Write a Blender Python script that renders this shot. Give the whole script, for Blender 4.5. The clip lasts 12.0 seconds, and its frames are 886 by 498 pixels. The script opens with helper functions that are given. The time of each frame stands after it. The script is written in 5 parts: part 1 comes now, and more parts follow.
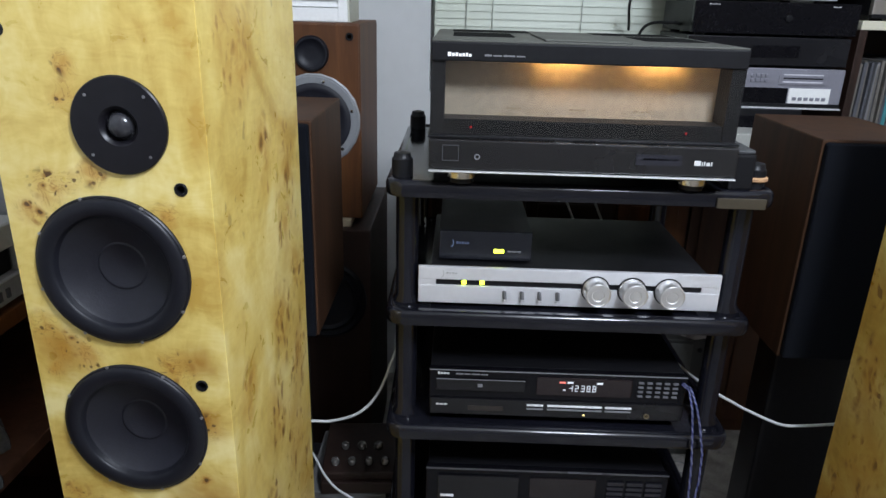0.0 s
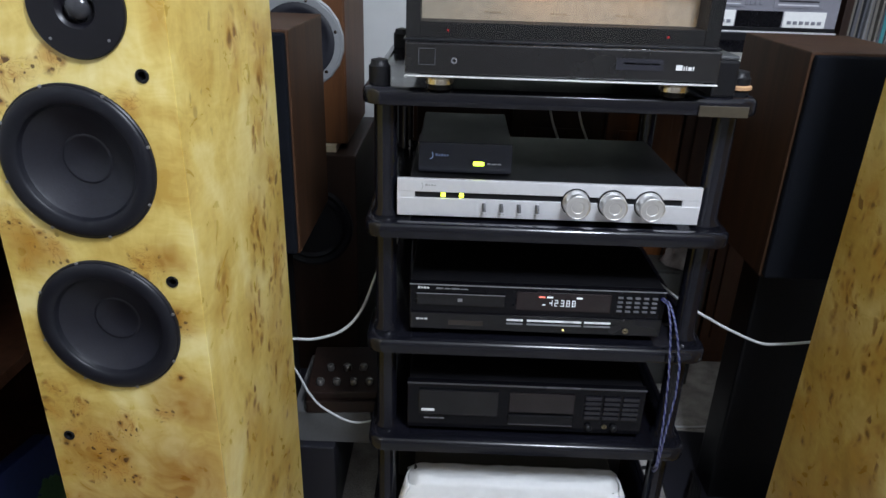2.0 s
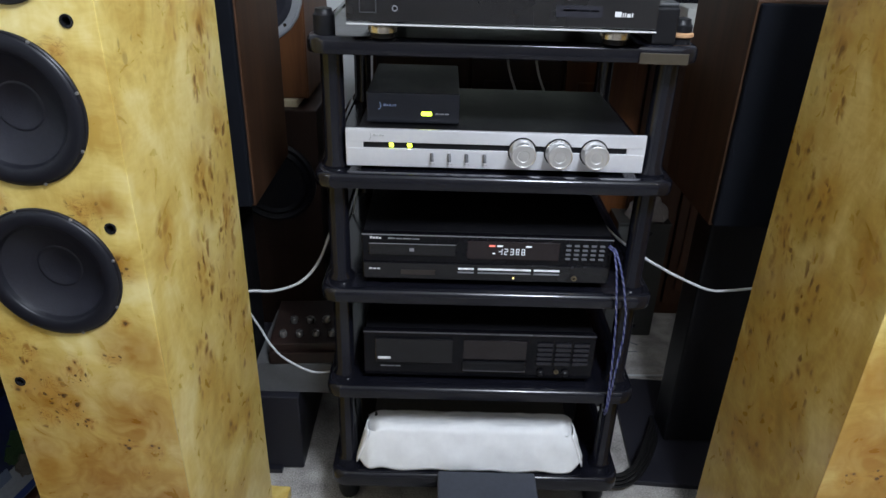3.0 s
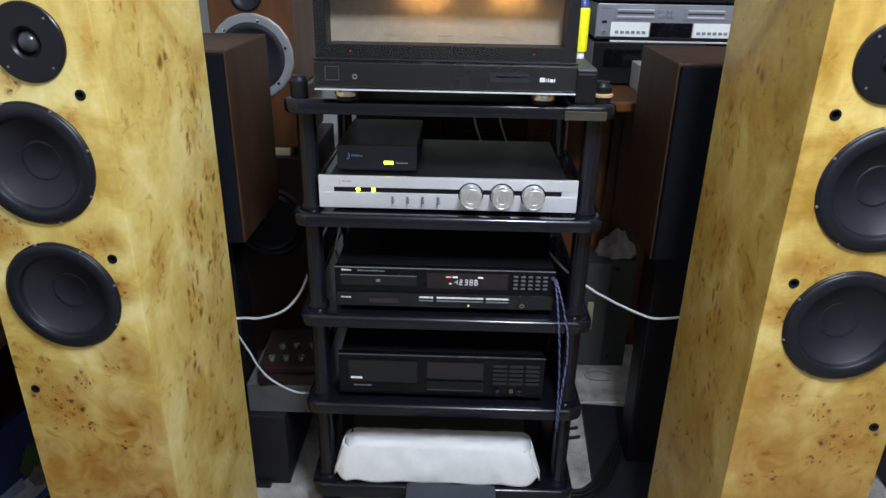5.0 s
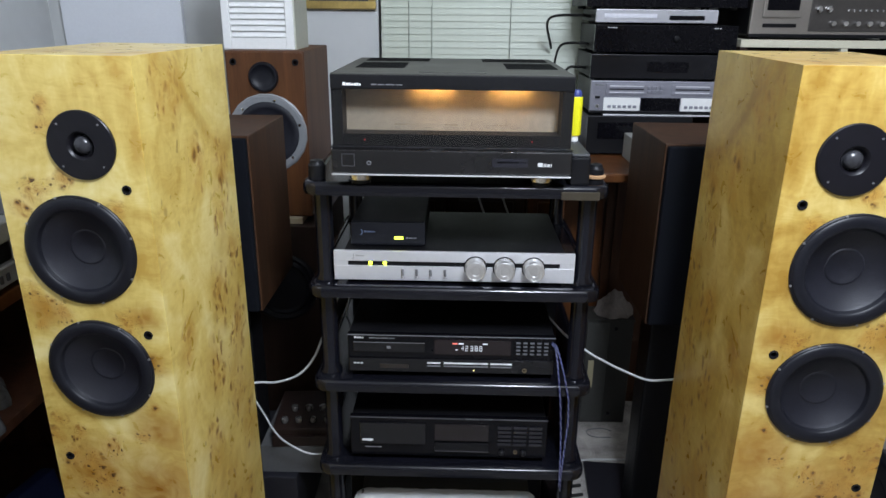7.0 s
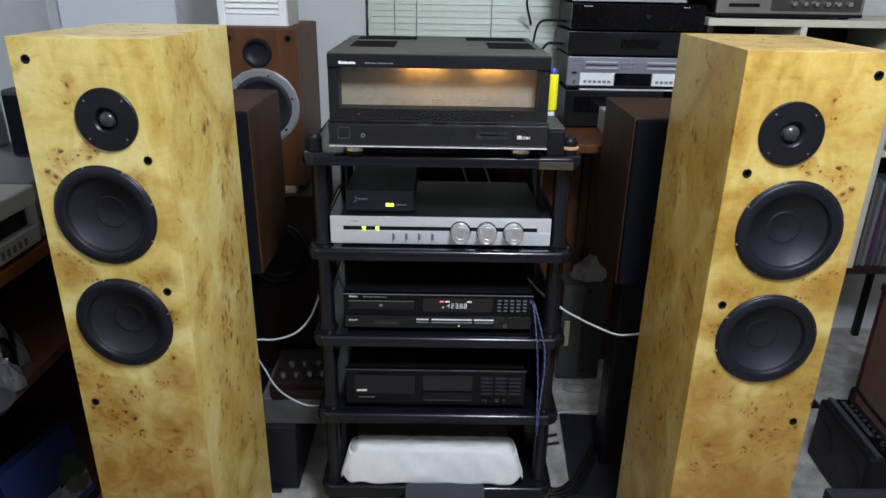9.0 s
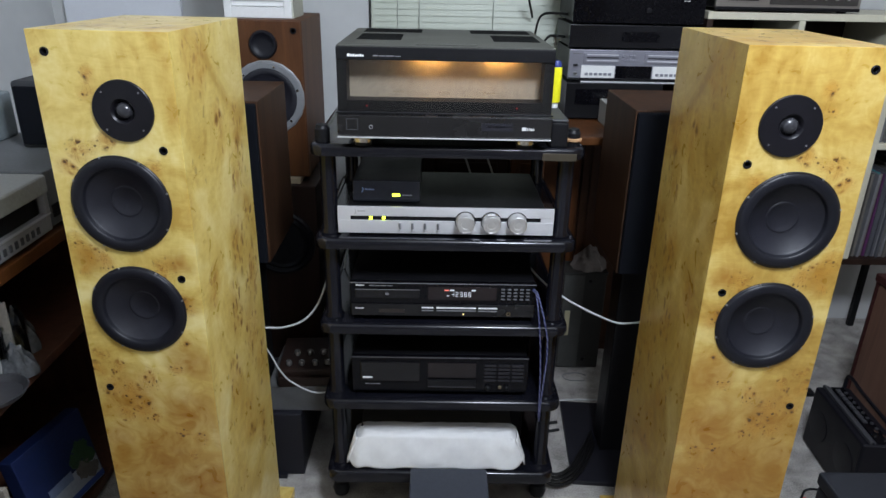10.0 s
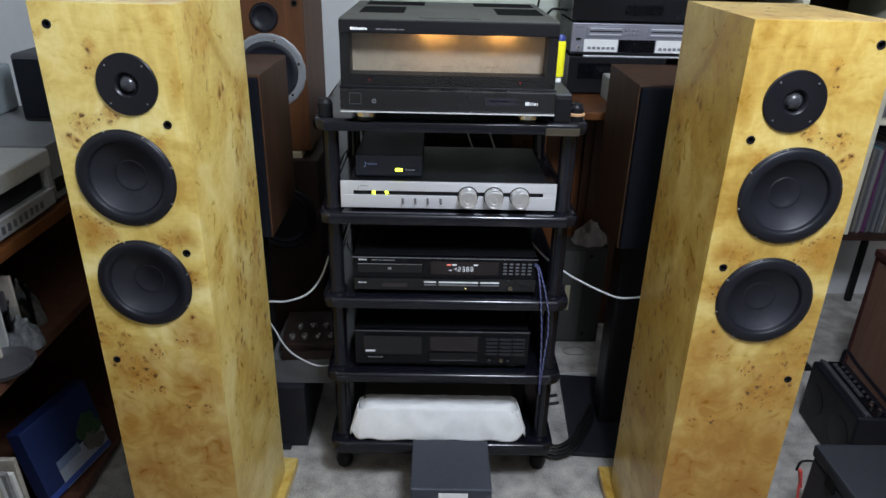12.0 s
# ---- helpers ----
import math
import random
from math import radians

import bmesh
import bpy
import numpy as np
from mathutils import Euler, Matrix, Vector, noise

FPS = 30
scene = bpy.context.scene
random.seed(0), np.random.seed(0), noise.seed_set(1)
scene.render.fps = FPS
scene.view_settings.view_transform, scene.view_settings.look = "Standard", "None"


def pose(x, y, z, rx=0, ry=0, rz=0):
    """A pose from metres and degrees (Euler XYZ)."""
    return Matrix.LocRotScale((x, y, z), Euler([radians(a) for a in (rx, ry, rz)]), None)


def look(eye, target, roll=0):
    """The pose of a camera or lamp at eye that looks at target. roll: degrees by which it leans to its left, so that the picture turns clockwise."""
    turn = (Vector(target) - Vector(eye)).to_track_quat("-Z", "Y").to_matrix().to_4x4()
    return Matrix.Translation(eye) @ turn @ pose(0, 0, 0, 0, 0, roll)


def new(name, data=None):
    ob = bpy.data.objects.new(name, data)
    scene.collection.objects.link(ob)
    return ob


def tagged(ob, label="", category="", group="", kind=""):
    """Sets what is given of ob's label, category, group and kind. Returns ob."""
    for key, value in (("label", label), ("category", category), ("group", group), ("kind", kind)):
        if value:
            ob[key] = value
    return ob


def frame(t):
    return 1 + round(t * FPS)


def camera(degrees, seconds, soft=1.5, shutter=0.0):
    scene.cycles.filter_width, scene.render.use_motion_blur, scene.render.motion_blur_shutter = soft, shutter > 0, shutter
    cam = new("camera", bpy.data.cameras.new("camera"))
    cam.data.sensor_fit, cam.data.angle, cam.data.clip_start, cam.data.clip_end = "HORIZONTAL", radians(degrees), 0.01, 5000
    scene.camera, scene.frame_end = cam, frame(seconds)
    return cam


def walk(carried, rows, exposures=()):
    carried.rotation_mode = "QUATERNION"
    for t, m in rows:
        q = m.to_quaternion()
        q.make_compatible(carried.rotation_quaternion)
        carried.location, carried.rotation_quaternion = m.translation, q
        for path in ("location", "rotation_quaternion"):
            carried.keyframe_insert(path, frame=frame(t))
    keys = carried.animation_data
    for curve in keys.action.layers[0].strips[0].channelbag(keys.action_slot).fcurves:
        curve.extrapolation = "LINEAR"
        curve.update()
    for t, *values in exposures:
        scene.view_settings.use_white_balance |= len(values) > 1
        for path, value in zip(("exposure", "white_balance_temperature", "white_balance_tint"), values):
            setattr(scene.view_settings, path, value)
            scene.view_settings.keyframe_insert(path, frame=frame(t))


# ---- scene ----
cam = camera(66.0, 12.0)
PATH = [
    (0, (-0.190, -1.013, 1.262), (-0.215, 0.868, 0.583), 1.63),
    (0.5, (-0.197, -1.022, 1.253), (-0.239, 0.859, 0.573), 1.39),
    (1, (-0.187, -1.024, 1.235), (-0.232, 0.848, 0.534), 1.90),
    (1.5, (-0.172, -1.022, 1.215), (-0.198, 0.827, 0.452), 2.21),
    (2, (-0.155, -1.029, 1.200), (-0.174, 0.801, 0.393), 1.83),
    (2.5, (-0.132, -1.032, 1.191), (-0.132, 0.774, 0.332), 2.44),
    (3, (-0.090, -1.054, 1.190), (-0.073, 0.730, 0.285), 1.76),
    (3.2, (-0.088, -1.070, 1.192), (-0.050, 0.711, 0.285), 1.45),
    (4.8, (0.016, -1.202, 1.242), (-0.018, 0.621, 0.422), 0.94),
    (5, (0.018, -1.209, 1.249), (-0.020, 0.625, 0.452), 0.99),
    (5.5, (0.031, -1.226, 1.267), (-0.031, 0.628, 0.520), 0.51),
    (6, (0.039, -1.238, 1.286), (-0.049, 0.634, 0.587), 0.33),
    (6.5, (0.018, -1.253, 1.306), (-0.059, 0.633, 0.646), 0.42),
    (6.8, (0.012, -1.270, 1.318), (-0.044, 0.622, 0.671), 0.50),
    (7, (0.007, -1.279, 1.325), (-0.036, 0.606, 0.659), 0.58),
    (9, (-0.004, -1.403, 1.355), (0.009, 0.453, 0.612), 0.98),
    (9.5, (-0.014, -1.424, 1.360), (0.006, 0.427, 0.604), 0.98),
    (10, (-0.024, -1.433, 1.361), (0.000, 0.415, 0.596), 1.19),
    (10.5, (-0.030, -1.443, 1.363), (-0.008, 0.401, 0.588), 1.00),
    (11, (-0.027, -1.446, 1.367), (0.001, 0.388, 0.568), 1.24),
    (11.5, (-0.030, -1.445, 1.364), (-0.003, 0.379, 0.544), 1.35),
    (12, (-0.032, -1.440, 1.363), (-0.004, 0.379, 0.531), 1.37),
]
walk(cam, [(t, look(eye, target, roll)) for t, eye, target, roll in PATH], ((0, 0.06), (3, 0.08), (5, 0.12), (7.2, 0.02), (9, -0.09), (12, -0.07)))

# ---- world and lamps ----
world = bpy.data.worlds.new("night_room")
scene.world = world
world.use_nodes = True
world.node_tree.nodes["Background"].inputs["Color"].default_value = (0.55, 0.62, 0.75, 1)
world.node_tree.nodes["Background"].inputs["Strength"].default_value = 0.05
scene.view_settings.exposure = 0.0


def round_lamp(name, x, y, z, radius, watts, colour):
    data = bpy.data.lights.new(name, "POINT")
    data.shadow_soft_size, data.energy, data.color = radius, watts, colour
    ob = new(name, data)
    ob.matrix_world = pose(x, y, z)
    return ob


# the round fluorescent lamp hanging under the ceiling
round_lamp("pendant_lamp", 0.38, -1.12, 2.16, 0.18, 117, (0.90, 1.0, 1.17))

# ---- materials ----
MATS = {}


def nodes_of(name):
    m = bpy.data.materials.new(name)
    m.use_nodes = True
    t = m.node_tree
    return m, t, t.nodes, t.links, t.nodes["Principled BSDF"]


def plain(name, colour, rough=0.5, metal=0.0, vary=0.12, scale=30.0, bump=0.0, bump_scale=200.0, coat=0.0, spec=0.5):
    """A surface with mottling at two sizes and fine relief."""
    if name in MATS:
        return MATS[name]
    m, t, n, l, p = nodes_of(name)
    co = n.new("ShaderNodeTexCoord")
    big = n.new("ShaderNodeTexNoise")
    big.inputs["Scale"].default_value, big.inputs["Detail"].default_value = scale * 0.2, 4
    fine = n.new("ShaderNodeTexNoise")
    fine.inputs["Scale"].default_value, fine.inputs["Detail"].default_value = scale * 4, 3
    l.new(co.outputs["Object"], big.inputs["Vector"])
    l.new(co.outputs["Object"], fine.inputs["Vector"])
    add = n.new("ShaderNodeMath")
    add.operation = "ADD"
    l.new(big.outputs["Fac"], add.inputs[0])
    l.new(fine.outputs["Fac"], add.inputs[1])
    rng = n.new("ShaderNodeMapRange")
    rng.inputs["From Min"].default_value, rng.inputs["From Max"].default_value = 0.6, 1.4
    rng.inputs["To Min"].default_value, rng.inputs["To Max"].default_value = 1 - vary, 1 + vary
    l.new(add.outputs[0], rng.inputs["Value"])
    mul = n.new("ShaderNodeMix")
    mul.data_type, mul.blend_type = "RGBA", "MULTIPLY"
    mul.inputs["Factor"].default_value = 1.0
    mul.inputs["A"].default_value = (*colour, 1)
    l.new(rng.outputs["Result"], mul.inputs["B"])
    l.new(mul.outputs["Result"], p.inputs["Base Color"])
    rr = n.new("ShaderNodeMapRange")
    rr.inputs["From Min"].default_value, rr.inputs["From Max"].default_value = 0.35, 0.65
    rr.inputs["To Min"].default_value, rr.inputs["To Max"].default_value = max(0.02, rough - 0.07), min(1, rough + 0.07)
    l.new(big.outputs["Fac"], rr.inputs["Value"])
    l.new(rr.outputs["Result"], p.inputs["Roughness"])
    p.inputs["Metallic"].default_value = metal
    p.inputs["Coat Weight"].default_value = coat
    p.inputs["Specular IOR Level"].default_value = spec
    if bump:
        bt = n.new("ShaderNodeTexNoise")
        bt.inputs["Scale"].default_value, bt.inputs["Detail"].default_value = bump_scale, 3
        l.new(co.outputs["Object"], bt.inputs["Vector"])
        b = n.new("ShaderNodeBump")
        b.inputs["Strength"].default_value, b.inputs["Distance"].default_value = bump, 0.002
        l.new(bt.outputs["Fac"], b.inputs["Height"])
        l.new(b.outputs["Normal"], p.inputs["Normal"])
    MATS[name] = m
    return m


def glow(name, colour, strength):
    if name in MATS:
        return MATS[name]
    m, t, n, l, p = nodes_of(name)
    p.inputs["Base Color"].default_value = (*[c * 0.5 for c in colour], 1)
    p.inputs["Emission Color"].default_value = (*colour, 1)
    p.inputs["Emission Strength"].default_value = strength
    MATS[name] = m
    return m


def clear_glass(name, tint=(0.9, 0.9, 0.9), rough=0.02):
    if name in MATS:
        return MATS[name]
    m, t, n, l, p = nodes_of(name)
    tr = n.new("ShaderNodeBsdfTransparent")
    tr.inputs["Color"].default_value = (*tint, 1)
    gl = n.new("ShaderNodeBsdfGlossy")
    gl.inputs["Roughness"].default_value = rough
    fr = n.new("ShaderNodeFresnel")
    fr.inputs["IOR"].default_value = 1.5
    mix = n.new("ShaderNodeMixShader")
    l.new(fr.outputs["Fac"], mix.inputs["Fac"])
    l.new(tr.outputs["BSDF"], mix.inputs[1])
    l.new(gl.outputs["BSDF"], mix.inputs[2])
    l.new(mix.outputs["Shader"], n["Material Output"].inputs["Surface"])
    MATS[name] = m
    return m


def wood(name, light, dark, rough=0.4, stretch=(14, 14, 1.2), coat=0.0):
    """Straight-grained veneer; the grain runs along the short axis of stretch."""
    if name in MATS:
        return MATS[name]
    m, t, n, l, p = nodes_of(name)
    co = n.new("ShaderNodeTexCoord")
    mp = n.new("ShaderNodeMapping")
    mp.inputs["Scale"].default_value = stretch
    l.new(co.outputs["Object"], mp.inputs["Vector"])
    a = n.new("ShaderNodeTexNoise")
    a.inputs["Scale"].default_value, a.inputs["Detail"].default_value, a.inputs["Distortion"].default_value = 2.0, 6, 0.8
    l.new(mp.outputs["Vector"], a.inputs["Vector"])
    b = n.new("ShaderNodeTexNoise")
    b.inputs["Scale"].default_value, b.inputs["Detail"].default_value = 14.0, 4
    l.new(mp.outputs["Vector"], b.inputs["Vector"])
    mx = n.new("ShaderNodeMath")
    mx.operation = "MULTIPLY_ADD"
    mx.inputs[1].default_value = 0.35
    l.new(b.outputs["Fac"], mx.inputs[0])
    l.new(a.outputs["Fac"], mx.inputs[2])
    cr = n.new("ShaderNodeValToRGB")
    cr.color_ramp.elements[0].position, cr.color_ramp.elements[0].color = 0.45, (*dark, 1)
    cr.color_ramp.elements[1].position, cr.color_ramp.elements[1].color = 0.85, (*light, 1)
    l.new(mx.outputs[0], cr.inputs["Fac"])
    l.new(cr.outputs["Color"], p.inputs["Base Color"])
    p.inputs["Roughness"].default_value = rough
    p.inputs["Coat Weight"].default_value = coat
    p.inputs["Specular IOR Level"].default_value = 0.3
    bp = n.new("ShaderNodeBump")
    bp.inputs["Strength"].default_value, bp.inputs["Distance"].default_value = 0.15, 0.001
    l.new(b.outputs["Fac"], bp.inputs["Height"])
    l.new(bp.outputs["Normal"], p.inputs["Normal"])
    MATS[name] = m
    return m


# knot clusters on the front of the burl veneer: across, height, radius
BURLS = [
    (-0.027, 1.193, 0.008), (-0.036, 1.167, 0.008), (-0.062, 1.074, 0.013), (-0.042, 1.079, 0.009), (-0.015, 1.085, 0.009), (-0.090, 1.042, 0.011),
    (0.061, 1.040, 0.009), (-0.092, 0.906, 0.012), (-0.080, 0.885, 0.015), (-0.050, 0.874, 0.012), (-0.094, 0.859, 0.009), (0.051, 0.865, 0.015),
    (0.091, 0.783, 0.013), (0.067, 0.712, 0.008), (-0.095, 0.680, 0.010), (-0.104, 0.645, 0.010), (-0.064, 0.652, 0.012), (-0.085, 0.610, 0.014),
    (-0.051, 0.601, 0.016), (-0.006, 0.634, 0.014), (0.046, 0.652, 0.010), (-0.031, 0.559, 0.016), (-0.069, 0.546, 0.012), (-0.010, 0.544, 0.010),
    (0.044, 0.509, 0.010), (0.074, 0.494, 0.010), (0.055, 0.455, 0.008), (-0.104, 1.215, 0.006),
]
# knot clusters on the flanks: depth, height, radius
FLANK_BURLS = [
    (0.070, 1.222, 0.028), (0.104, 1.205, 0.026), (0.265, 1.045, 0.030), (0.245, 0.975, 0.034), (0.160, 1.075, 0.024), (0.285, 0.880, 0.030), (0.205, 0.830, 0.034),
    (0.270, 0.740, 0.036), (0.160, 0.700, 0.030), (0.240, 0.610, 0.036), (0.120, 0.560, 0.028), (0.280, 0.500, 0.030), (0.180, 0.430, 0.030), (0.060, 0.790, 0.022), (0.250, 0.340, 0.026),
]
# deeper orange patches of the veneer: across, height, radius
PATCHES = [
    (0.080, 0.870, 0.026), (0.090, 0.79, 0.022), (0.060, 0.545, 0.095), (0.00, 0.450, 0.150), (-0.06, 0.330, 0.200), (0.05, 0.180, 0.230), (0.07, 0.380, 0.180),
    (-0.07, 0.100, 0.200), (-0.080, 0.875, 0.030), (-0.05, 0.58, 0.075), (-0.08, 0.46, 0.10), (0.08, 0.67, 0.05),
]


def burl(name, flip, tones):
    """Burl veneer; tones: its dark, middle and pale ground."""
    m, t, n, l, p = nodes_of(name)
    co = n.new("ShaderNodeTexCoord")
    mp = n.new("ShaderNodeMapping")
    mp.inputs["Scale"].default_value = (flip, 1, 1)
    l.new(co.outputs["Object"], mp.inputs["Vector"])
    at = mp.outputs["Vector"]

    def noise_tex(scale, detail, dist=0.0, vec=at):
        x = n.new("ShaderNodeTexNoise")
        x.inputs["Scale"].default_value, x.inputs["Detail"].default_value, x.inputs["Distortion"].default_value = scale, detail, dist
        l.new(vec, x.inputs["Vector"])
        return x

    def ranged(val, a, b, c, d):
        r = n.new("ShaderNodeMapRange")
        for k, v in zip(("From Min", "From Max", "To Min", "To Max"), (a, b, c, d)):
            if isinstance(v, (int, float)):
                r.inputs[k].default_value = v
            else:
                l.new(v, r.inputs[k])
        l.new(val, r.inputs["Value"])
        return r.outputs["Result"]

    def op(kind, a, b):
        x = n.new("ShaderNodeMath")
        x.operation = kind
        for k, v in enumerate((a, b)):
            if isinstance(v, (int, float)):
                x.inputs[k].default_value = v
            else:
                l.new(v, x.inputs[k])
        return x.outputs[0]

    def scaled(vec, scale):
        x = n.new("ShaderNodeMapping")
        x.inputs["Scale"].default_value = scale
        l.new(vec, x.inputs["Vector"])
        return x.outputs["Vector"]

    def warped(vec, scale, amount):
        """The place, pushed about by noise of a given size."""
        w = noise_tex(scale, 2, 0.0, vec)
        c = n.new("ShaderNodeVectorMath")
        c.operation = "SUBTRACT"
        c.inputs[1].default_value = (0.5, 0.5, 0.5)
        l.new(w.outputs["Color"], c.inputs[0])
        x = n.new("ShaderNodeVectorMath")
        x.operation = "MULTIPLY_ADD"
        x.inputs[1].default_value = (amount, amount, amount)
        l.new(c.outputs["Vector"], x.inputs[0])
        l.new(vec, x.inputs[2])
        return x.outputs["Vector"]

    def mixed(fac, a, b):
        x = n.new("ShaderNodeMix")
        x.data_type = "RGBA"
        l.new(fac, x.inputs["Factor"])
        for k, v in (("A", a), ("B", b)):
            if isinstance(v, tuple):
                x.inputs[k].default_value = (*v, 1)
            else:
                l.new(v, x.inputs[k])
        return x.outputs["Result"]

    bent = warped(at, 16.0, 0.045)
    fine = warped(bent, 70.0, 0.010)

    def spots(places, flat, keep, inner, outer):
        """How far inside any of the patches a place lies, seen square to the front or to the flank."""
        flat_at = scaled(bent, flat)
        mask = None
        for a, z, r in places:
            d = n.new("ShaderNodeVectorMath")
            d.operation = "DISTANCE"
            l.new(flat_at, d.inputs[0])
            d.inputs[1].default_value = (a, 0, z * flat[2]) if keep == "x" else (0, a, z * flat[2])
            c = ranged(d.outputs["Value"], r * inner, r * outer, 1.0, 0.0)
            mask = c if mask is None else op("MAXIMUM", mask, c)
        return mask

    xyz = n.new("ShaderNodeSeparateXYZ")
    l.new(at, xyz.inputs["Vector"])
    flank = ranged(xyz.outputs["Y"], 0.002, 0.005, 0.0, 1.0)
    face = op("SUBTRACT", 1.0, flank)
    front_mask = op("MULTIPLY", spots(BURLS, (1, 0, 1), "x", 0.6, 2.1), face)
    flank_mask = op("MULTIPLY", spots(FLANK_BURLS, (0, 1, 0.55), "y", 0.3, 1.6), flank)
    patch = op("MULTIPLY", spots(PATCHES, (1, 0, 1), "x", 0.1, 1.3), op("SUBTRACT", 1.0, op("MULTIPLY", flank, 0.75)))
    # ground tone: clouds, curls and a fine ripple across the grain
    cloud = noise_tex(5.5, 6, 1.4)
    curl = noise_tex(24.0, 5, 1.6)
    ripple = noise_tex(1.0, 3, 0.8, scaled(bent, (22, 22, 130)))
    streak = noise_tex(1.6, 4, 0.6, scaled(bent, (70, 70, 4.0)))
    tone = op("ADD", op("MULTIPLY", cloud.outputs["Fac"], 0.62), op("MULTIPLY", curl.outputs["Fac"], 0.20))
    tone = op("ADD", tone, op("MULTIPLY", ripple.outputs["Fac"], 0.10))
    tone = op("ADD", tone, op("MULTIPLY", streak.outputs["Fac"], 0.08))
    ramp = n.new("ShaderNodeValToRGB")
    e = ramp.color_ramp.elements
    e[0].position, e[0].color = 0.38, (*tones[0], 1)
    e[1].position, e[1].color = 0.62, (*tones[2], 1)
    mid = e.new(0.5)
    mid.color = (*tones[1], 1)
    l.new(tone, ramp.inputs["Fac"])
    ground = mixed(op("MULTIPLY", patch, ranged(curl.outputs["Fac"], 0.35, 0.65, 1.0, 0.68)), ramp.outputs["Color"], (0.325, 0.140, 0.012))
    # brownish stain and curled strokes in the clusters
    mask = op("MAXIMUM", front_mask, flank_mask)
    stain = op("MULTIPLY", mask, ranged(curl.outputs["Fac"], 0.38, 0.58, 0.10, 0.75))
    ground = mixed(stain, ground, (0.45, 0.225, 0.030))
    swirl = noise_tex(46.0, 2, 2.2, bent)
    line = ranged(op("ABSOLUTE", op("SUBTRACT", swirl.outputs["Fac"], 0.5), 0.0), 0.004, 0.030, 0.60, 0.0)
    ground = mixed(op("MULTIPLY", op("MULTIPLY", line, mask), face), ground, (0.27, 0.115, 0.018))

    def cells(scale, vec):
        v = n.new("ShaderNodeTexVoronoi")
        v.inputs["Scale"].default_value = scale
        l.new(vec, v.inputs["Vector"])
        c = n.new("ShaderNodeSeparateColor")
        l.new(v.outputs["Color"], c.inputs["Color"])
        return v.outputs["Distance"], c.outputs["Red"]

    def eyes(dist, chance, least, grow, soft):
        """Dark pips of uneven size, some of them missing."""
        r = op("MULTIPLY", ranged(chance, least, 1.0, 0.0, 1.0), grow)
        return op("MULTIPLY", ranged(op("SUBTRACT", dist, r), 0.0, soft, 1.0, 0.0), ranged(chance, least, least + 0.04, 0.0, 1.0))

    d1, c1 = cells(66.0, fine)
    d2, c2 = cells(125.0, fine)
    d3, c3 = cells(50.0, scaled(fine, (1.3, 1.3, 0.78)))
    inside = ranged(front_mask, 0.15, 0.6, 0.0, 1.0)
    rings = op("MULTIPLY", eyes(d1, c1, 0.36, 0.50, 0.24), inside)
    ground = mixed(op("MULTIPLY", rings, 0.75), ground, (0.30, 0.130, 0.020))
    pips = op("MAXIMUM", eyes(d1, c1, 0.44, 0.32, 0.10), op("MULTIPLY", eyes(d2, c2, 0.55, 0.34, 0.12), 0.85))
    side_in = ranged(flank_mask, 0.10, 0.5, 0.0, 1.0)
    side_rings = op("MULTIPLY", eyes(d3, c3, 0.32, 0.55, 0.26), side_in)
    ground = mixed(op("MULTIPLY", side_rings, 0.80), ground, (0.36, 0.180, 0.030))
    dashes = op("MULTIPLY", eyes(d3, c3, 0.48, 0.34, 0.14), side_in)
    stray = op("MULTIPLY", op("MULTIPLY", eyes(d3, c3, 0.93, 0.30, 0.14), flank), 0.40)
    dark = op("MINIMUM", op("ADD", op("MULTIPLY", pips, inside), op("MAXIMUM", op("MULTIPLY", dashes, 0.72), stray)), 0.90)
    l.new(mixed(dark, ground, mixed(flank, (0.070, 0.030, 0.009), (0.150, 0.066, 0.015))), p.inputs["Base Color"])
    l.new(ranged(curl.outputs["Fac"], 0.3, 0.7, 0.26, 0.40), p.inputs["Roughness"])
    p.inputs["Coat Weight"].default_value = 0.25
    p.inputs["Coat Roughness"].default_value = 0.18
    bp = n.new("ShaderNodeBump")
    bp.inputs["Strength"].default_value, bp.inputs["Distance"].default_value = 0.12, 0.001
    l.new(op("SUBTRACT", curl.outputs["Fac"], dark), bp.inputs["Height"])
    l.new(bp.outputs["Normal"], p.inputs["Normal"])
    return m


BLACK = plain("black_plastic", (0.0095, 0.0095, 0.0108), 0.34, vary=0.25, bump=0.15, bump_scale=600, spec=0.17)
RACKBLACK = plain("rack_black_plastic", (0.0058, 0.0060, 0.0092), 0.15, vary=0.3, spec=0.42)
STEEL_BLACK = plain("black_painted_steel", (0.0070, 0.0070, 0.0082), 0.42, vary=0.25, bump=0.2, bump_scale=900, spec=0.17)
GLOSS_BLACK = plain("gloss_black_panel", (0.0042, 0.0041, 0.0056), 0.14, vary=0.2, spec=0.17)
CONE = plain("woofer_cone_paper", (0.0062, 0.0064, 0.0118), 0.52, vary=0.35, scale=60, bump=0.12, bump_scale=420)
RUBBER = plain("butyl_rubber", (0.0075, 0.0078, 0.0115), 0.44, vary=0.2, spec=0.3)
TWEETPLATE = plain("tweeter_plate_black", (0.0075, 0.0070, 0.0095), 0.36, vary=0.2, spec=0.3)
STUD = plain("dull_steel_screw", (0.35, 0.35, 0.36), 0.4, metal=0.8)
DOME = plain("soft_dome", (0.03, 0.03, 0.034), 0.25)
CHROME = plain("bright_metal", (0.8, 0.8, 0.8), 0.18, metal=1.0, vary=0.05)
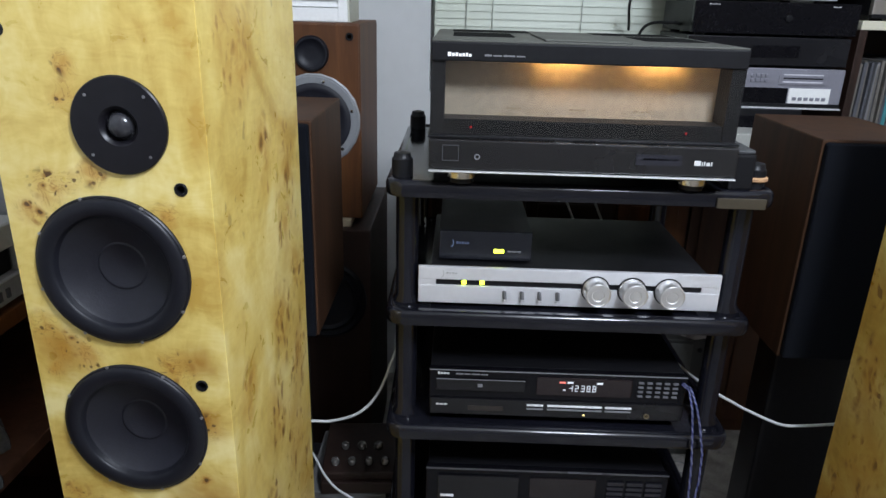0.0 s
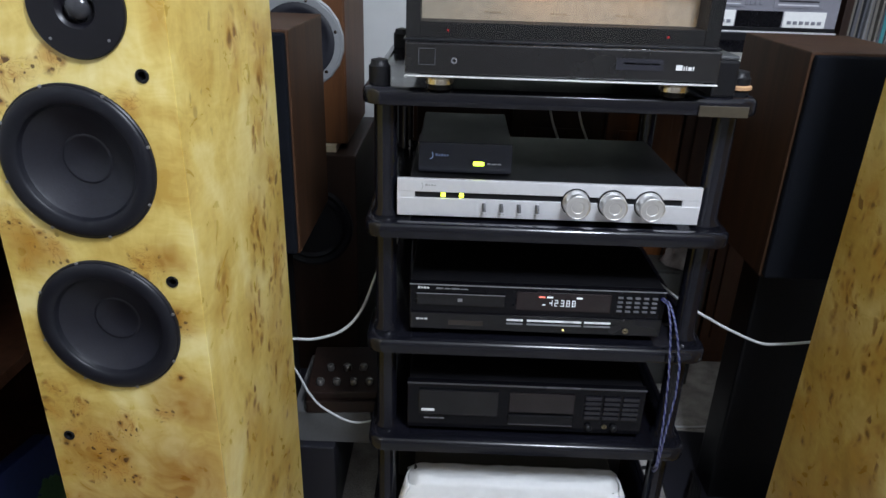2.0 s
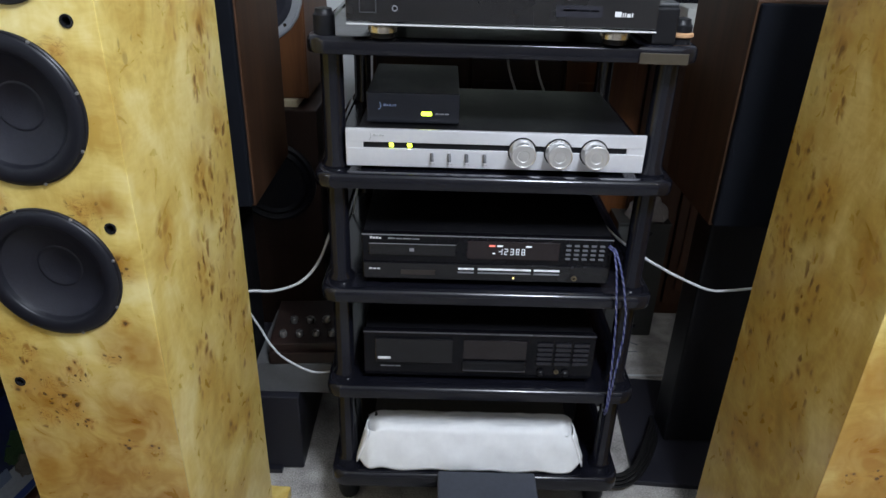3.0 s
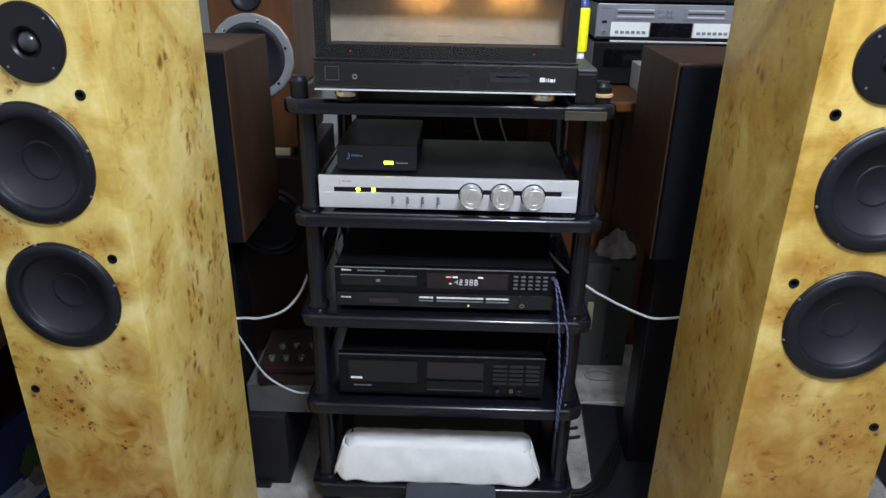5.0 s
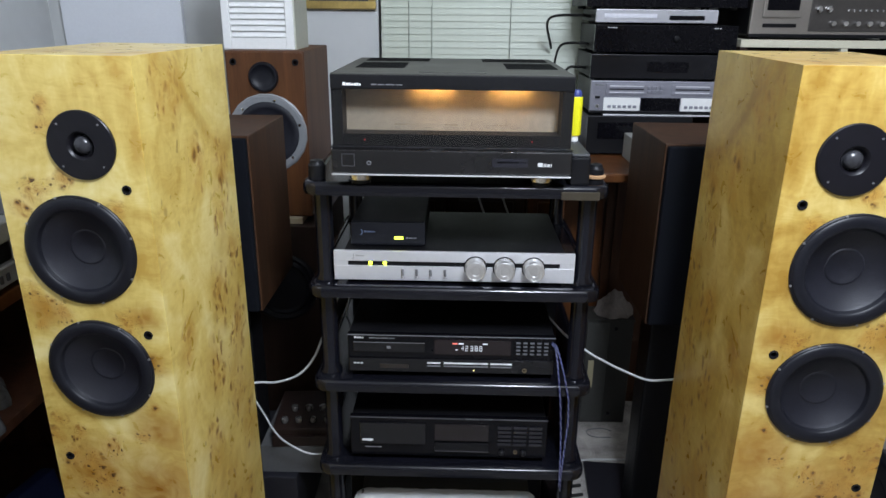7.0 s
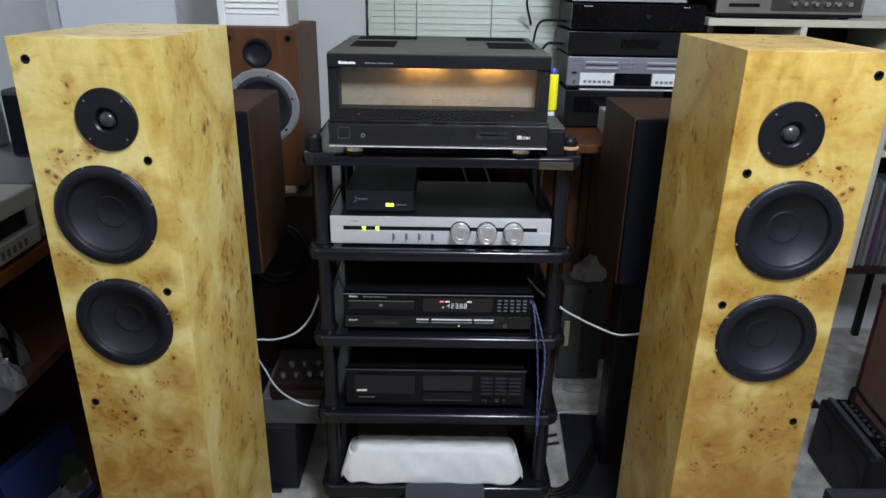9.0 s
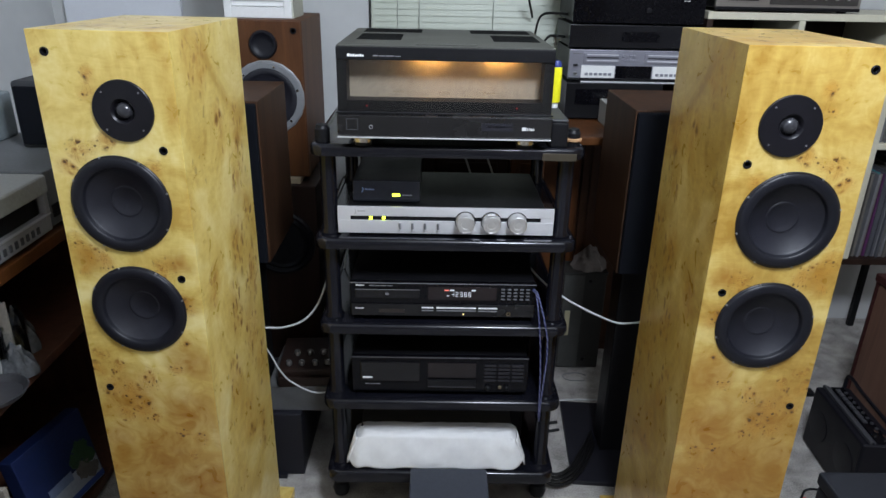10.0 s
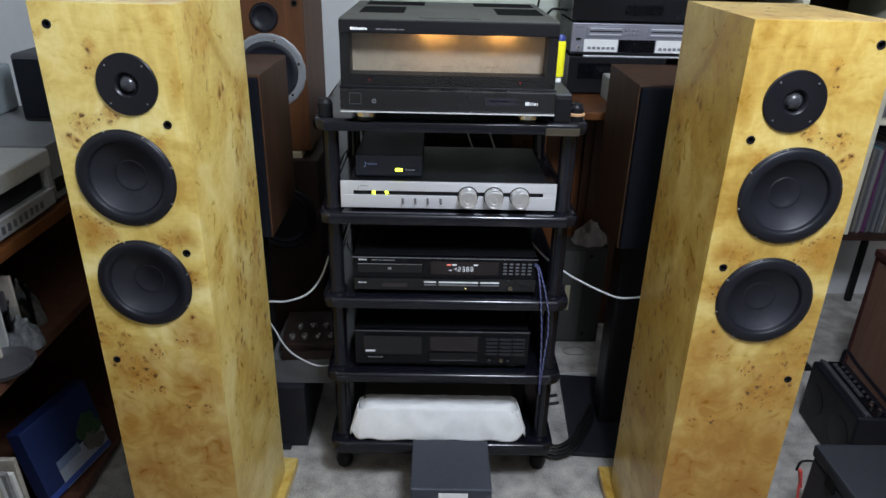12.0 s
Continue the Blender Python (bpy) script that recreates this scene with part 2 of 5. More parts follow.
BRASS = plain("gold_plated", (0.30, 0.25, 0.17), 0.30, metal=1.0, vary=0.1)
SILVER = plain("brushed_aluminium", (0.74, 0.74, 0.76), 0.42, metal=0.55, vary=0.04)
SATIN = plain("turned_aluminium", (0.70, 0.69, 0.68), 0.30, metal=0.8, vary=0.05)
WHITE_PAINT = plain("white_wall_paint", (0.56, 0.57, 0.56), 0.7, vary=0.04, scale=6, bump=0.1, bump_scale=120)
DULL_WALL = plain("brown_grey_wall_paint", (0.30, 0.28, 0.26), 0.8, vary=0.08, scale=6)
CEILING_BOARD = plain("grey_ceiling_board", (0.55, 0.54, 0.52), 0.8, vary=0.06, scale=6)
WHITE_PLASTIC = plain("white_plastic", (0.78, 0.78, 0.76), 0.45, vary=0.05)
GREY_METAL = plain("grey_steel_case", (0.024, 0.0245, 0.022), 0.5, vary=0.25)
CARPET = plain("grey_loop_carpet", (0.33, 0.31, 0.285), 0.95, vary=0.8, scale=75, bump=1.0, bump_scale=260)
CLOTH = plain("white_cotton", (0.74, 0.74, 0.73), 0.9, vary=0.05, scale=20, bump=0.3, bump_scale=900)
NAVY_CLOTH = plain("navy_grille_cloth", (0.006, 0.007, 0.010), 0.95, vary=0.3, scale=120, bump=0.6, bump_scale=1200, spec=0.1)
WALNUT = wood("walnut_veneer", (0.058, 0.0245, 0.0098), (0.031, 0.0128, 0.0050), 0.55)
REDWOOD = wood("red_brown_veneer", (0.112, 0.043, 0.014), (0.062, 0.022, 0.0075), 0.5)
SIDEWOOD = wood("dark_varnished_wood", (0.060, 0.024, 0.009), (0.034, 0.012, 0.005), 0.45)
ORANGE_WOOD = wood("orange_varnished_wood", (0.120, 0.044, 0.013), (0.065, 0.022, 0.006), 0.40)
DARKWOOD = wood("dark_brown_wood", (0.030, 0.014, 0.009), (0.014, 0.007, 0.0045), 0.5)
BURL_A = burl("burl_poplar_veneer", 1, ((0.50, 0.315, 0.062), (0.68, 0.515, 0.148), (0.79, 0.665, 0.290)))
# mirrored leaf: more orange, and darkened for weaker light on the right tower
BURL_B = burl("burl_poplar_veneer_mirrored_dimmed", -1, ((0.36, 0.200, 0.030), (0.53, 0.350, 0.080), (0.68, 0.525, 0.180)))
CABLE_WHITE = plain("white_cable_sheath", (0.52, 0.53, 0.53), 0.4, vary=0.05)
CABLE_BLACK = plain("black_cable_sheath", (0.007, 0.007, 0.007), 0.45, spec=0.25)


# ---- builders ----
def link(bm, name, mat, smooth=False):
    me = bpy.data.meshes.new(name)
    bmesh.ops.recalc_face_normals(bm, faces=bm.faces)
    if smooth:
        for f in bm.faces:
            f.smooth = True
    bm.to_mesh(me)
    bm.free()
    me.materials.append(mat)
    if smooth:
        me.set_sharp_from_angle(angle=radians(40))
    return new(name, me)


def part(name, bm, mat, parent, label="", smooth=False):
    ob = link(bm, name, mat, smooth)
    ob.parent = parent
    if label:
        tagged(ob, label)
    return ob


def thing(name, x, y, z, label, category, turn=0.0, group="", kind=""):
    ob = new(name)
    ob.empty_display_size = 0.05
    ob.matrix_world = pose(x, y, z, 0, 0, turn)
    return tagged(ob, label, category, group, kind)


def box(x0, x1, y0, y1, z0, z1, bevel=0.0, seg=2, bm=None):
    own = bm is None
    b = bmesh.new()
    bmesh.ops.create_cube(b, size=1.0)
    bmesh.ops.scale(b, vec=(x1 - x0, y1 - y0, z1 - z0), verts=b.verts)
    bmesh.ops.translate(b, vec=((x0 + x1) / 2, (y0 + y1) / 2, (z0 + z1) / 2), verts=b.verts)
    if bevel:
        bmesh.ops.bevel(b, geom=list(b.edges), offset=bevel, segments=seg, affect="EDGES", profile=0.6)
    if own:
        return b
    return merge(bm, b)


def merge(bm, b):
    me = bpy.data.meshes.new("scratch")
    b.to_mesh(me)
    b.free()
    bm.from_mesh(me)
    bpy.data.meshes.remove(me)
    return bm


def lathe(profile, segs=32, axis="y", at=(0, 0, 0), caps=True):
    """Turns (radius, along) pairs about an axis through at. Open ends are capped unless told otherwise."""
    b = bmesh.new()
    rings = []
    for r, a in profile:
        if r < 1e-6:
            rings.append([b.verts.new((0, 0, a))])
        else:
            rings.append([b.verts.new((r * math.cos(2 * math.pi * k / segs), r * math.sin(2 * math.pi * k / segs), a)) for k in range(segs)])
    for p, q in zip(rings, rings[1:]):
        for k in range(segs):
            j = (k + 1) % segs
            if len(p) == 1:
                b.faces.new((p[0], q[k], q[j]))
            elif len(q) == 1:
                b.faces.new((p[k], p[j], q[0]))
            else:
                b.faces.new((p[k], p[j], q[j], q[k]))
    for ring in (rings[0], rings[-1]):
        if caps and len(ring) > 1:
            b.faces.new(ring)
    turn = {"z": Matrix(), "y": Matrix.Rotation(radians(-90), 4, "X"), "x": Matrix.Rotation(radians(90), 4, "Y")}[axis]
    bmesh.ops.transform(b, matrix=Matrix.Translation(at) @ turn, verts=b.verts)
    return b


def rod(r, a0, a1, axis="z", at=(0, 0, 0), segs=20, chamfer=0.0):
    c = min(chamfer, r * 0.5)
    if c:
        return lathe([(r - c, a0), (r, a0 + c), (r, a1 - c), (r - c, a1)], segs, axis, at)
    return lathe([(r, a0), (r, a1)], segs, axis, at)


def hose(points, r, segs=8, steps=10):
    """A tube along a smooth curve through points."""
    pts = [Vector(p) for p in points]
    pts = [pts[0] * 2 - pts[1]] + pts + [pts[-1] * 2 - pts[-2]]
    line = []
    for a, b_, c, d in zip(pts, pts[1:], pts[2:], pts[3:]):
        for k in range(steps):
            t = k / steps
            line.append(0.5 * (2 * b_ + (c - a) * t + (2 * a - 5 * b_ + 4 * c - d) * t * t + (3 * b_ - a - 3 * c + d) * t ** 3))
    line.append(pts[-2])
    b = bmesh.new()
    rings = []
    side = Vector((0.3, 0.2, 1)).normalized()
    for k, p in enumerate(line):
        way = (line[min(k + 1, len(line) - 1)] - line[max(k - 1, 0)]).normalized()
        u = way.cross(side)
        u = u.normalized() if u.length > 1e-4 else way.orthogonal().normalized()
        v = way.cross(u).normalized()
        side = u.cross(way)
        rings.append([b.verts.new(p + r * (math.cos(2 * math.pi * j / segs) * u + math.sin(2 * math.pi * j / segs) * v)) for j in range(segs)])
    for p, q in zip(rings, rings[1:]):
        for j in range(segs):
            i = (j + 1) % segs
            b.faces.new((p[j], p[i], q[i], q[j]))
    b.faces.new(rings[0])
    b.faces.new(rings[-1])
    return b


def holed_front(x0, x1, z0, z1, y, holes, b, deep):
    """A flat front with round holes, each with a wall going back by deep. holes: (x, z, radius)."""
    corner = [b.verts.new(c) for c in ((x0, y, z0), (x1, y, z0), (x1, y, z1), (x0, y, z1))]
    edges = [b.edges.new((corner[k], corner[(k + 1) % 4])) for k in range(4)]
    for hx, hz, r in holes:
        n = 48
        ring = [b.verts.new((hx + r * math.cos(2 * math.pi * k / n), y, hz + r * math.sin(2 * math.pi * k / n))) for k in range(n)]
        back = [b.verts.new((v.co.x, y + deep, v.co.z)) for v in ring]
        edges += [b.edges.new((ring[k], ring[(k + 1) % n])) for k in range(n)]
        for k in range(n):
            j = (k + 1) % n
            b.faces.new((ring[k], ring[j], back[j], back[k]))
        b.faces.new(back)
    bmesh.ops.triangle_fill(b, edges=edges, use_beauty=True, use_dissolve=False)
    return corner


# ---- the room ----
def setting(name, bm, mat, label, category):
    return tagged(link(bm, name, mat), label, category, kind="structure")


setting("floor", box(-1.5, 2.6, -2.8, 1.5, -0.06, 0.0), CARPET, "grey loop-pile carpet floor", "floor")
setting("ceiling", box(-1.5, 2.6, -2.8, 1.5, 2.50, 2.56), CEILING_BOARD, "plain grey boarded ceiling", "ceiling")
setting("wall_west", box(-1.5, -1.4, -2.8, 1.25, 0.0, 2.50), WHITE_PAINT, "pale blue-grey painted wall", "wall")
setting("wall_east", box(2.5, 2.6, -2.8, 1.25, 0.0, 2.50), DULL_WALL, "plain brown-grey painted wall", "wall")
setting("wall_south", box(-1.4, 2.5, -2.8, -2.7, 0.0, 2.50), DULL_WALL, "plain brown-grey painted wall", "wall")
wn = box(-1.4, -0.275, 1.15, 1.25, 0.0, 2.50)
box(-0.275, 0.62, 1.15, 1.25, 0.0, 1.0, bm=wn)
box(-0.275, 0.62, 1.15, 1.25, 2.1, 2.50, bm=wn)
box(0.62, 2.5, 1.15, 1.25, 0.0, 2.5, bm=wn)
setting("wall_north", wn, WHITE_PAINT, "pale painted wall with a window opening", "wall")


# ---- tower loudspeakers ----
def woofer(parent, x, z, name="woofer"):
    """A 17 cm driver in a front at y = 0: frame, surround, cone, dust cap and screws."""
    w = part(name, lathe([(0.0860, 0.0), (0.0860, -0.0025), (0.0847, -0.0038), (0.0805, -0.0038), (0.0790, 0.010)], 72, "y", (x, 0, z), False), RUBBER, parent, "black woofer with a wide rubber surround", True)
    roll = [(0.0838 - 0.0098 * (1 - math.cos(math.pi * k / 14)), -0.0034 - 0.0048 * math.sin(math.pi * k / 14)) for k in range(15)]
    part("surround", lathe(roll + [(0.0632, -0.0015), (0.0618, 0.0022)], 72, "y", (x, 0, z), False), RUBBER, w, "soft black rubber roll", True)
    bowl = [(0.0625 - 0.0038 * k, 0.0008 + 0.0185 * (1 - (1 - 0.0900 * k) ** 1.7)) for k in range(10)]
    part("cone", lathe([(0.0642, -0.0012)] + bowl, 72, "y", (x, 0, z), False), CONE, w, "black coated paper cone", True)
    part("dust_cap", lathe([(0.0285, 0.0184), (0.0275, 0.0176), (0.0262, 0.0173), (0.0248, 0.0177), (0.020, 0.0196), (0.012, 0.0216), (0.005, 0.0225), (0.0, 0.0227)], 72, "y", (x, 0, z), False), CONE, w, "shallow dished dust cap", True)
    for k in range(8):
        a = 2 * math.pi * (k + 0.35) / 8
        part("screw", lathe([(0.0019, -0.0028), (0.0019, -0.0046), (0.0, -0.0050)], 8, "y", (x + 0.0851 * math.cos(a), 0, z + 0.0851 * math.sin(a))), STUD, w, "small bright screw")
    return w


def tweeter(parent, x, z):
    t = part("tweeter", lathe([(0.0500, 0.0), (0.0500, -0.003), (0.0487, -0.0045), (0.0205, -0.0045), (0.0182, -0.0025), (0.0155, 0.002), (0.0150, 0.006)], 64, "y", (x, 0, z), False), TWEETPLATE, parent, "black round tweeter plate with a soft dome", True)
    dome = [(0.0132 * math.cos(math.pi / 2 * k / 8), 0.002 - 0.0100 * math.sin(math.pi / 2 * k / 8)) for k in range(8)]
    part("dome", lathe([(0.0152, 0.004)] + dome + [(0.0, -0.0080)], 40, "y", (x, 0, z)), DOME, t, "glossy dark soft dome", True)
    for k in range(4):
        a = math.pi * (k + 0.5) / 2
        part("screw", lathe([(0.0016, -0.004), (0.0016, -0.0052), (0.0, -0.0055)], 10, "y", (x + 0.0425 * math.cos(a), 0, z + 0.0425 * math.sin(a))), STUD, t, "small bright screw")


def tower(x, y, turn, s, mat, label):
    """A floor-standing loudspeaker; the middle of its front stands at x, y. s: 1 with its inner side towards +x, -1 the other way."""
    root = thing("tower_loudspeaker", x, y, 0, label, "loudspeaker", turn, "pair of tower loudspeakers")
    W, D, H, r = 0.1130, 0.329, 1.260, 0.0006
    holes = [(0.025 * s, 1.137, 0.048), (-0.004 * s, 0.977, 0.0780), (-0.004 * s, 0.777, 0.0780)]
    pegs = [(-0.087 * s, 1.227), (0.081 * s, 1.073), (0.081 * s, 0.841), (-0.087 * s, 0.608)]
    b = bmesh.new()
    front = holed_front(-W + r, W - r, 0.035 + r, H - r, 0.0, holes + [(px, pz, 0.0065) for px, pz in pegs], b, 0.06)
    rim = [b.verts.new(c) for c in ((-W, r, 0.035), (W, r, 0.035), (W, r, H), (-W, r, H))]
    rear = [b.verts.new(c) for c in ((-W, D, 0.035), (W, D, 0.035), (W, D, H), (-W, D, H))]
    for k in range(4):
        j = (k + 1) % 4
        b.faces.new((front[k], front[j], rim[j], rim[k]))
        b.faces.new((rim[k], rim[j], rear[j], rear[k]))
    b.faces.new(rear)
    part("cabinet", b, mat, root, "glossy yellow burl veneer cabinet")
    part("plinth", box(-W - 0.022, W + 0.022, -0.022, D + 0.06, 0.006, 0.034, 0.004), mat, root)
    for sx in (-1, 1):
        for py in (0.02, D):
            part("foot", rod(0.012, 0.0, 0.006, "z", (sx * (W - 0.02), py, 0)), BLACK, root)
    tweeter(root, *holes[0][:2])
    for hx, hz, _ in holes[1:]:
        woofer(root, hx, hz)
    for px, pz in pegs:
        part("grille_socket", lathe([(0.0072, 0.001), (0.0072, -0.0010), (0.0064, -0.0016), (0.0046, -0.0012), (0.0042, 0.012), (0.0, 0.012)], 20, "y", (px, 0, pz), False), BLACK, root, "black grille peg socket", True)
    return root


tower(-0.552, -0.332, -2.81, 1, BURL_A, "yellow burl-veneered floor-standing loudspeaker with black drivers")
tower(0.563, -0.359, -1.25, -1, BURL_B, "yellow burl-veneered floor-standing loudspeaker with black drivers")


# ---- equipment rack ----
SHELVES = (1.012, 0.800, 0.585, 0.374, 0.155)
POSTS = [(-0.262, 0.025), (0.262, 0.025), (-0.262, 0.440), (0.262, 0.440)]
rack = thing("equipment_rack", 0.0, 0.0, 0.0, "black five-tier plastic and metal hi-fi rack on ball feet", "rack")


def shelf_mesh(t, z, c=0.032):
    """A slab with rounded corners and a raised lip."""
    x0, x1, y0, y1 = -0.294, 0.294, -0.03, 0.490
    b = bmesh.new()
    loops = []
    for inset, dz in ((0.004, -t), (0.0012, -t + 0.0012), (0.0, -t + 0.005), (0.0, -0.0100), (0.0008, -0.0062), (0.0030, -0.0030), (0.0062, -0.0008), (0.0100, 0.0), (0.014, 0.0), (0.017, -0.003)):
        ring = []
        for cx, cy, a0 in ((x1 - c, y1 - c, 0), (x0 + c, y1 - c, 90), (x0 + c, y0 + c, 180), (x1 - c, y0 + c, 270)):
            for k in range(7):
                a = radians(a0 + 15 * k)
                ring.append(b.verts.new((cx + (c - inset) * math.cos(a), cy + (c - inset) * math.sin(a), z + dz)))
        loops.append(ring)
    n = len(loops[0])
    for p, q in zip(loops, loops[1:]):
        for k in range(n):
            b.faces.new((p[k], p[(k + 1) % n], q[(k + 1) % n], q[k]))
    b.faces.new(loops[0])
    b.faces.new(loops[-1])
    return b


for k, z in enumerate(SHELVES):
    part("shelf", shelf_mesh(0.026 if k < 4 else 0.034, z), RACKBLACK, rack, "black moulded shelf", True)
for px, py in POSTS:
    for k in range(4):
        hi, lo = SHELVES[k] - 0.024, SHELVES[k + 1] - 0.004
        part("post", lathe([(0.024, lo), (0.024, lo + 0.006), (0.0180, lo + 0.015), (0.0180, hi)], 24, "z", (px, py, 0)), RACKBLACK, rack, "", True)
    z = SHELVES[0]
    part("post_cap", lathe([(0.0165, z - 0.006), (0.0165, z + 0.024), (0.0140, z + 0.026), (0.0125, z + 0.033), (0.0, z + 0.036)], 24, "z", (px + math.copysign(0.008, px), py - 0.006 if py < 0.2 else py, 0)), BLACK, rack, "black threaded post cap", True)
    z = SHELVES[4] - 0.036
    part("foot", lathe([(0.010, z + 0.01), (0.010, 0.046), (0.019, 0.040), (0.024, 0.022), (0.020, 0.004), (0.012, 0.0)], 24, "z", (px * 1.04, py + 0.045 if py < 0.2 else py, 0)), BLACK, rack, "black ball foot", True)
part("name_plate", box(0.200, 0.272, -0.0335, -0.0300, 0.986, 1.002, 0.001), plain("tarnished_label", (0.055, 0.045, 0.030), 0.45, metal=0.3), rack, "tarnished brass label strip")


# ---- power amplifier ----
def bars(parent, name, mat, x, z, y, widths, h=0.004, gap=0.0015, label=""):
    """A line of unreadable writing as small bars of uneven height."""
    b = bmesh.new()
    for k, w in enumerate(widths):
        tall = h * (1.0 if k == 0 else 0.68 + 0.22 * ((k * 7) % 3) / 2)
        box(x, x + w, y - 0.0004, y + 0.0004, z, z + tall, bm=b)
        x += w + gap
    return part(name, b, mat, parent, label)


LETTER = plain("printed_white", (0.62, 0.62, 0.62), 0.5)
LETTER_DIM = plain("printed_grey", (0.16, 0.16, 0.17), 0.5)
amp = thing("power_amplifier", -0.008, -0.036, 1.012, "black power amplifier with a lit beige meter window", "amplifier")
AW, AT, AD = 0.219, 0.200, 0.405
case = box(-AW, AW, 0.055, AD, 0.024, AT, 0.003)
part("case", case, STEEL_BLACK, amp)
# front frame round the window
fr = box(-AW, AW, 0.0, 0.020, 0.1745, AT, 0.002)
box(-AW, AW, 0.018, 0.056, AT - 0.004, AT, 0.0005, bm=fr)
box(-AW, -AW + 0.020, 0.004, 0.055, 0.070, 0.174, 0.001, bm=fr)
box(AW - 0.020, AW, 0.004, 0.055, 0.070, 0.174, 0.001, bm=fr)
box(-AW + 0.020, AW - 0.020, 0.006, 0.055, 0.070, 0.094, 0.001, bm=fr)
part("front_frame", fr, plain("satin_black_frame", (0.0100, 0.0100, 0.0112), 0.50, vary=0.2, spec=0.12), amp, "satin black window surround")
METER = plain("meter_card", (0.44, 0.37, 0.27), 0.7, vary=0.22, scale=24)
meter = part("meter_card", box(-AW + 0.020, AW - 0.020, 0.050, 0.0545, 0.094, 0.195), METER, amp, "beige backlit meter card")
for cx in (-0.095, 0.0, 0.095):
    bars(meter, "scale_marks", plain("meter_ink", (0.34, 0.27, 0.18), 0.6), cx - 0.014, 0.104, 0.0496, (0.006, 0.009, 0.006), 0.003)
for cx in (-0.10, 0.10):
    b = bmesh.new()
    for k in range(9):
        a = radians(60 + 7.5 * k)
        box(cx + 0.10 * math.cos(a) - 0.0012, cx + 0.10 * math.cos(a) + 0.0012, 0.0494, 0.0500, 0.040 + 0.10 * math.sin(a), 0.040 + 0.10 * math.sin(a) + 0.0016, bm=b)
    part("scale_marks", b, plain("meter_ink", (0.34, 0.27, 0.18), 0.6), meter)
WARM = glow("meter_lamp", (1.0, 0.55, 0.16), 62.0)
for cx in (-0.030, 0.108):
    part("meter_bulb", rod(0.0032, -0.030, 0.030, "x", (cx, 0.036, 0.1845), 10), WARM, amp, "warm glowing festoon bulb")
pane = part("window_pane", box(-AW + 0.001, AW - 0.001, 0.0010, 0.0028, 0.072, 0.1735), clear_glass("meter_glass", (0.86, 0.86, 0.86)), amp, "clear glass over the meters")
pane.visible_shadow = False
# lower control panel
low = box(-AW, AW, -0.018, 0.055, 0.026, 0.068, 0.002)
part("control_panel", low, plain("charcoal_panel", (0.011, 0.0105, 0.011), 0.28), amp, "gloss black lower control panel")
part("trim_strip", box(-AW, AW, -0.0215, -0.012, 0.0218, 0.0240, 0.0009, 3), plain("polished_trim", (0.66, 0.66, 0.66), 0.22, metal=0.35, vary=0.04), amp, "bright chrome trim strip")
part("shoulder", box(-AW - 0.003, AW + 0.003, -0.006, 0.058, 0.0685, 0.0715, 0.001), BLACK, amp)
bars(amp, "brand_mark", plain("printed_bright", (0.85, 0.85, 0.85), 0.4), -0.196, 0.181, -0.0004, (0.005, 0.004, 0.004, 0.004, 0.004, 0.003, 0.004), 0.0055, 0.0008, "bright white lettering")
bars(amp, "model_mark", LETTER_DIM, -0.145, 0.182, -0.0004, (0.010, 0.012, 0.016, 0.012), 0.0025, 0.002)
bars(amp, "rating_mark", LETTER, 0.158, 0.042, -0.0184, (0.009, 0.0016, 0.0016, 0.005, 0.0016), 0.007, 0.0016, "small white lettering")
bars(amp, "small_print", LETTER_DIM, 0.085, 0.048, -0.0184, (0.02, 0.014, 0.012), 0.0025, 0.002)
b = bmesh.new()
for x0, x1, z0, z1 in ((-0.200, -0.176, 0.060, 0.0612), (-0.200, -0.176, 0.038, 0.0392), (-0.200, -0.1988, 0.038, 0.0612), (-0.1772, -0.176, 0.038, 0.0612)):
    box(x0, x1, -0.0192, -0.0178, z0, z1, bm=b)
part("power_button", b, plain("printed_faint", (0.05, 0.05, 0.055), 0.5), amp, "square push button outline")
part("headphone_socket", lathe([(0.0042, -0.018), (0.0042, -0.0200), (0.0026, -0.0200), (0.0026, -0.010), (0.0, -0.010)], 16, "y", (-0.150, 0, 0.045), False), LETTER_DIM, amp, "small round socket", True)
RED = glow("red_led", (1.0, 0.02, 0.02), 0.4)
for cx in (-0.160, 0.148):
    part("red_led", rod(0.0016, 0.0045, 0.0062, "y", (cx, 0, 0.083), 10), RED, amp, "small red indicator")
for cx, y0 in ((-0.170, 0.035), (0.170, 0.035), (-0.170, 0.33), (0.170, 0.33)):
    part("foot", lathe([(0.019, 0.0065), (0.021, 0.008), (0.021, 0.0175), (0.019, 0.0205)], 28, "z", (cx, y0 - 0.018, 0)), plain("pale_gold_foot", (0.66, 0.61, 0.52), 0.24, metal=0.9), amp, "pale gold-coloured round foot", True)
    part("foot_pad", rod(0.0175, 0.0, 0.0065, "z", (cx, y0 - 0.018, 0), 24), BLACK, amp)
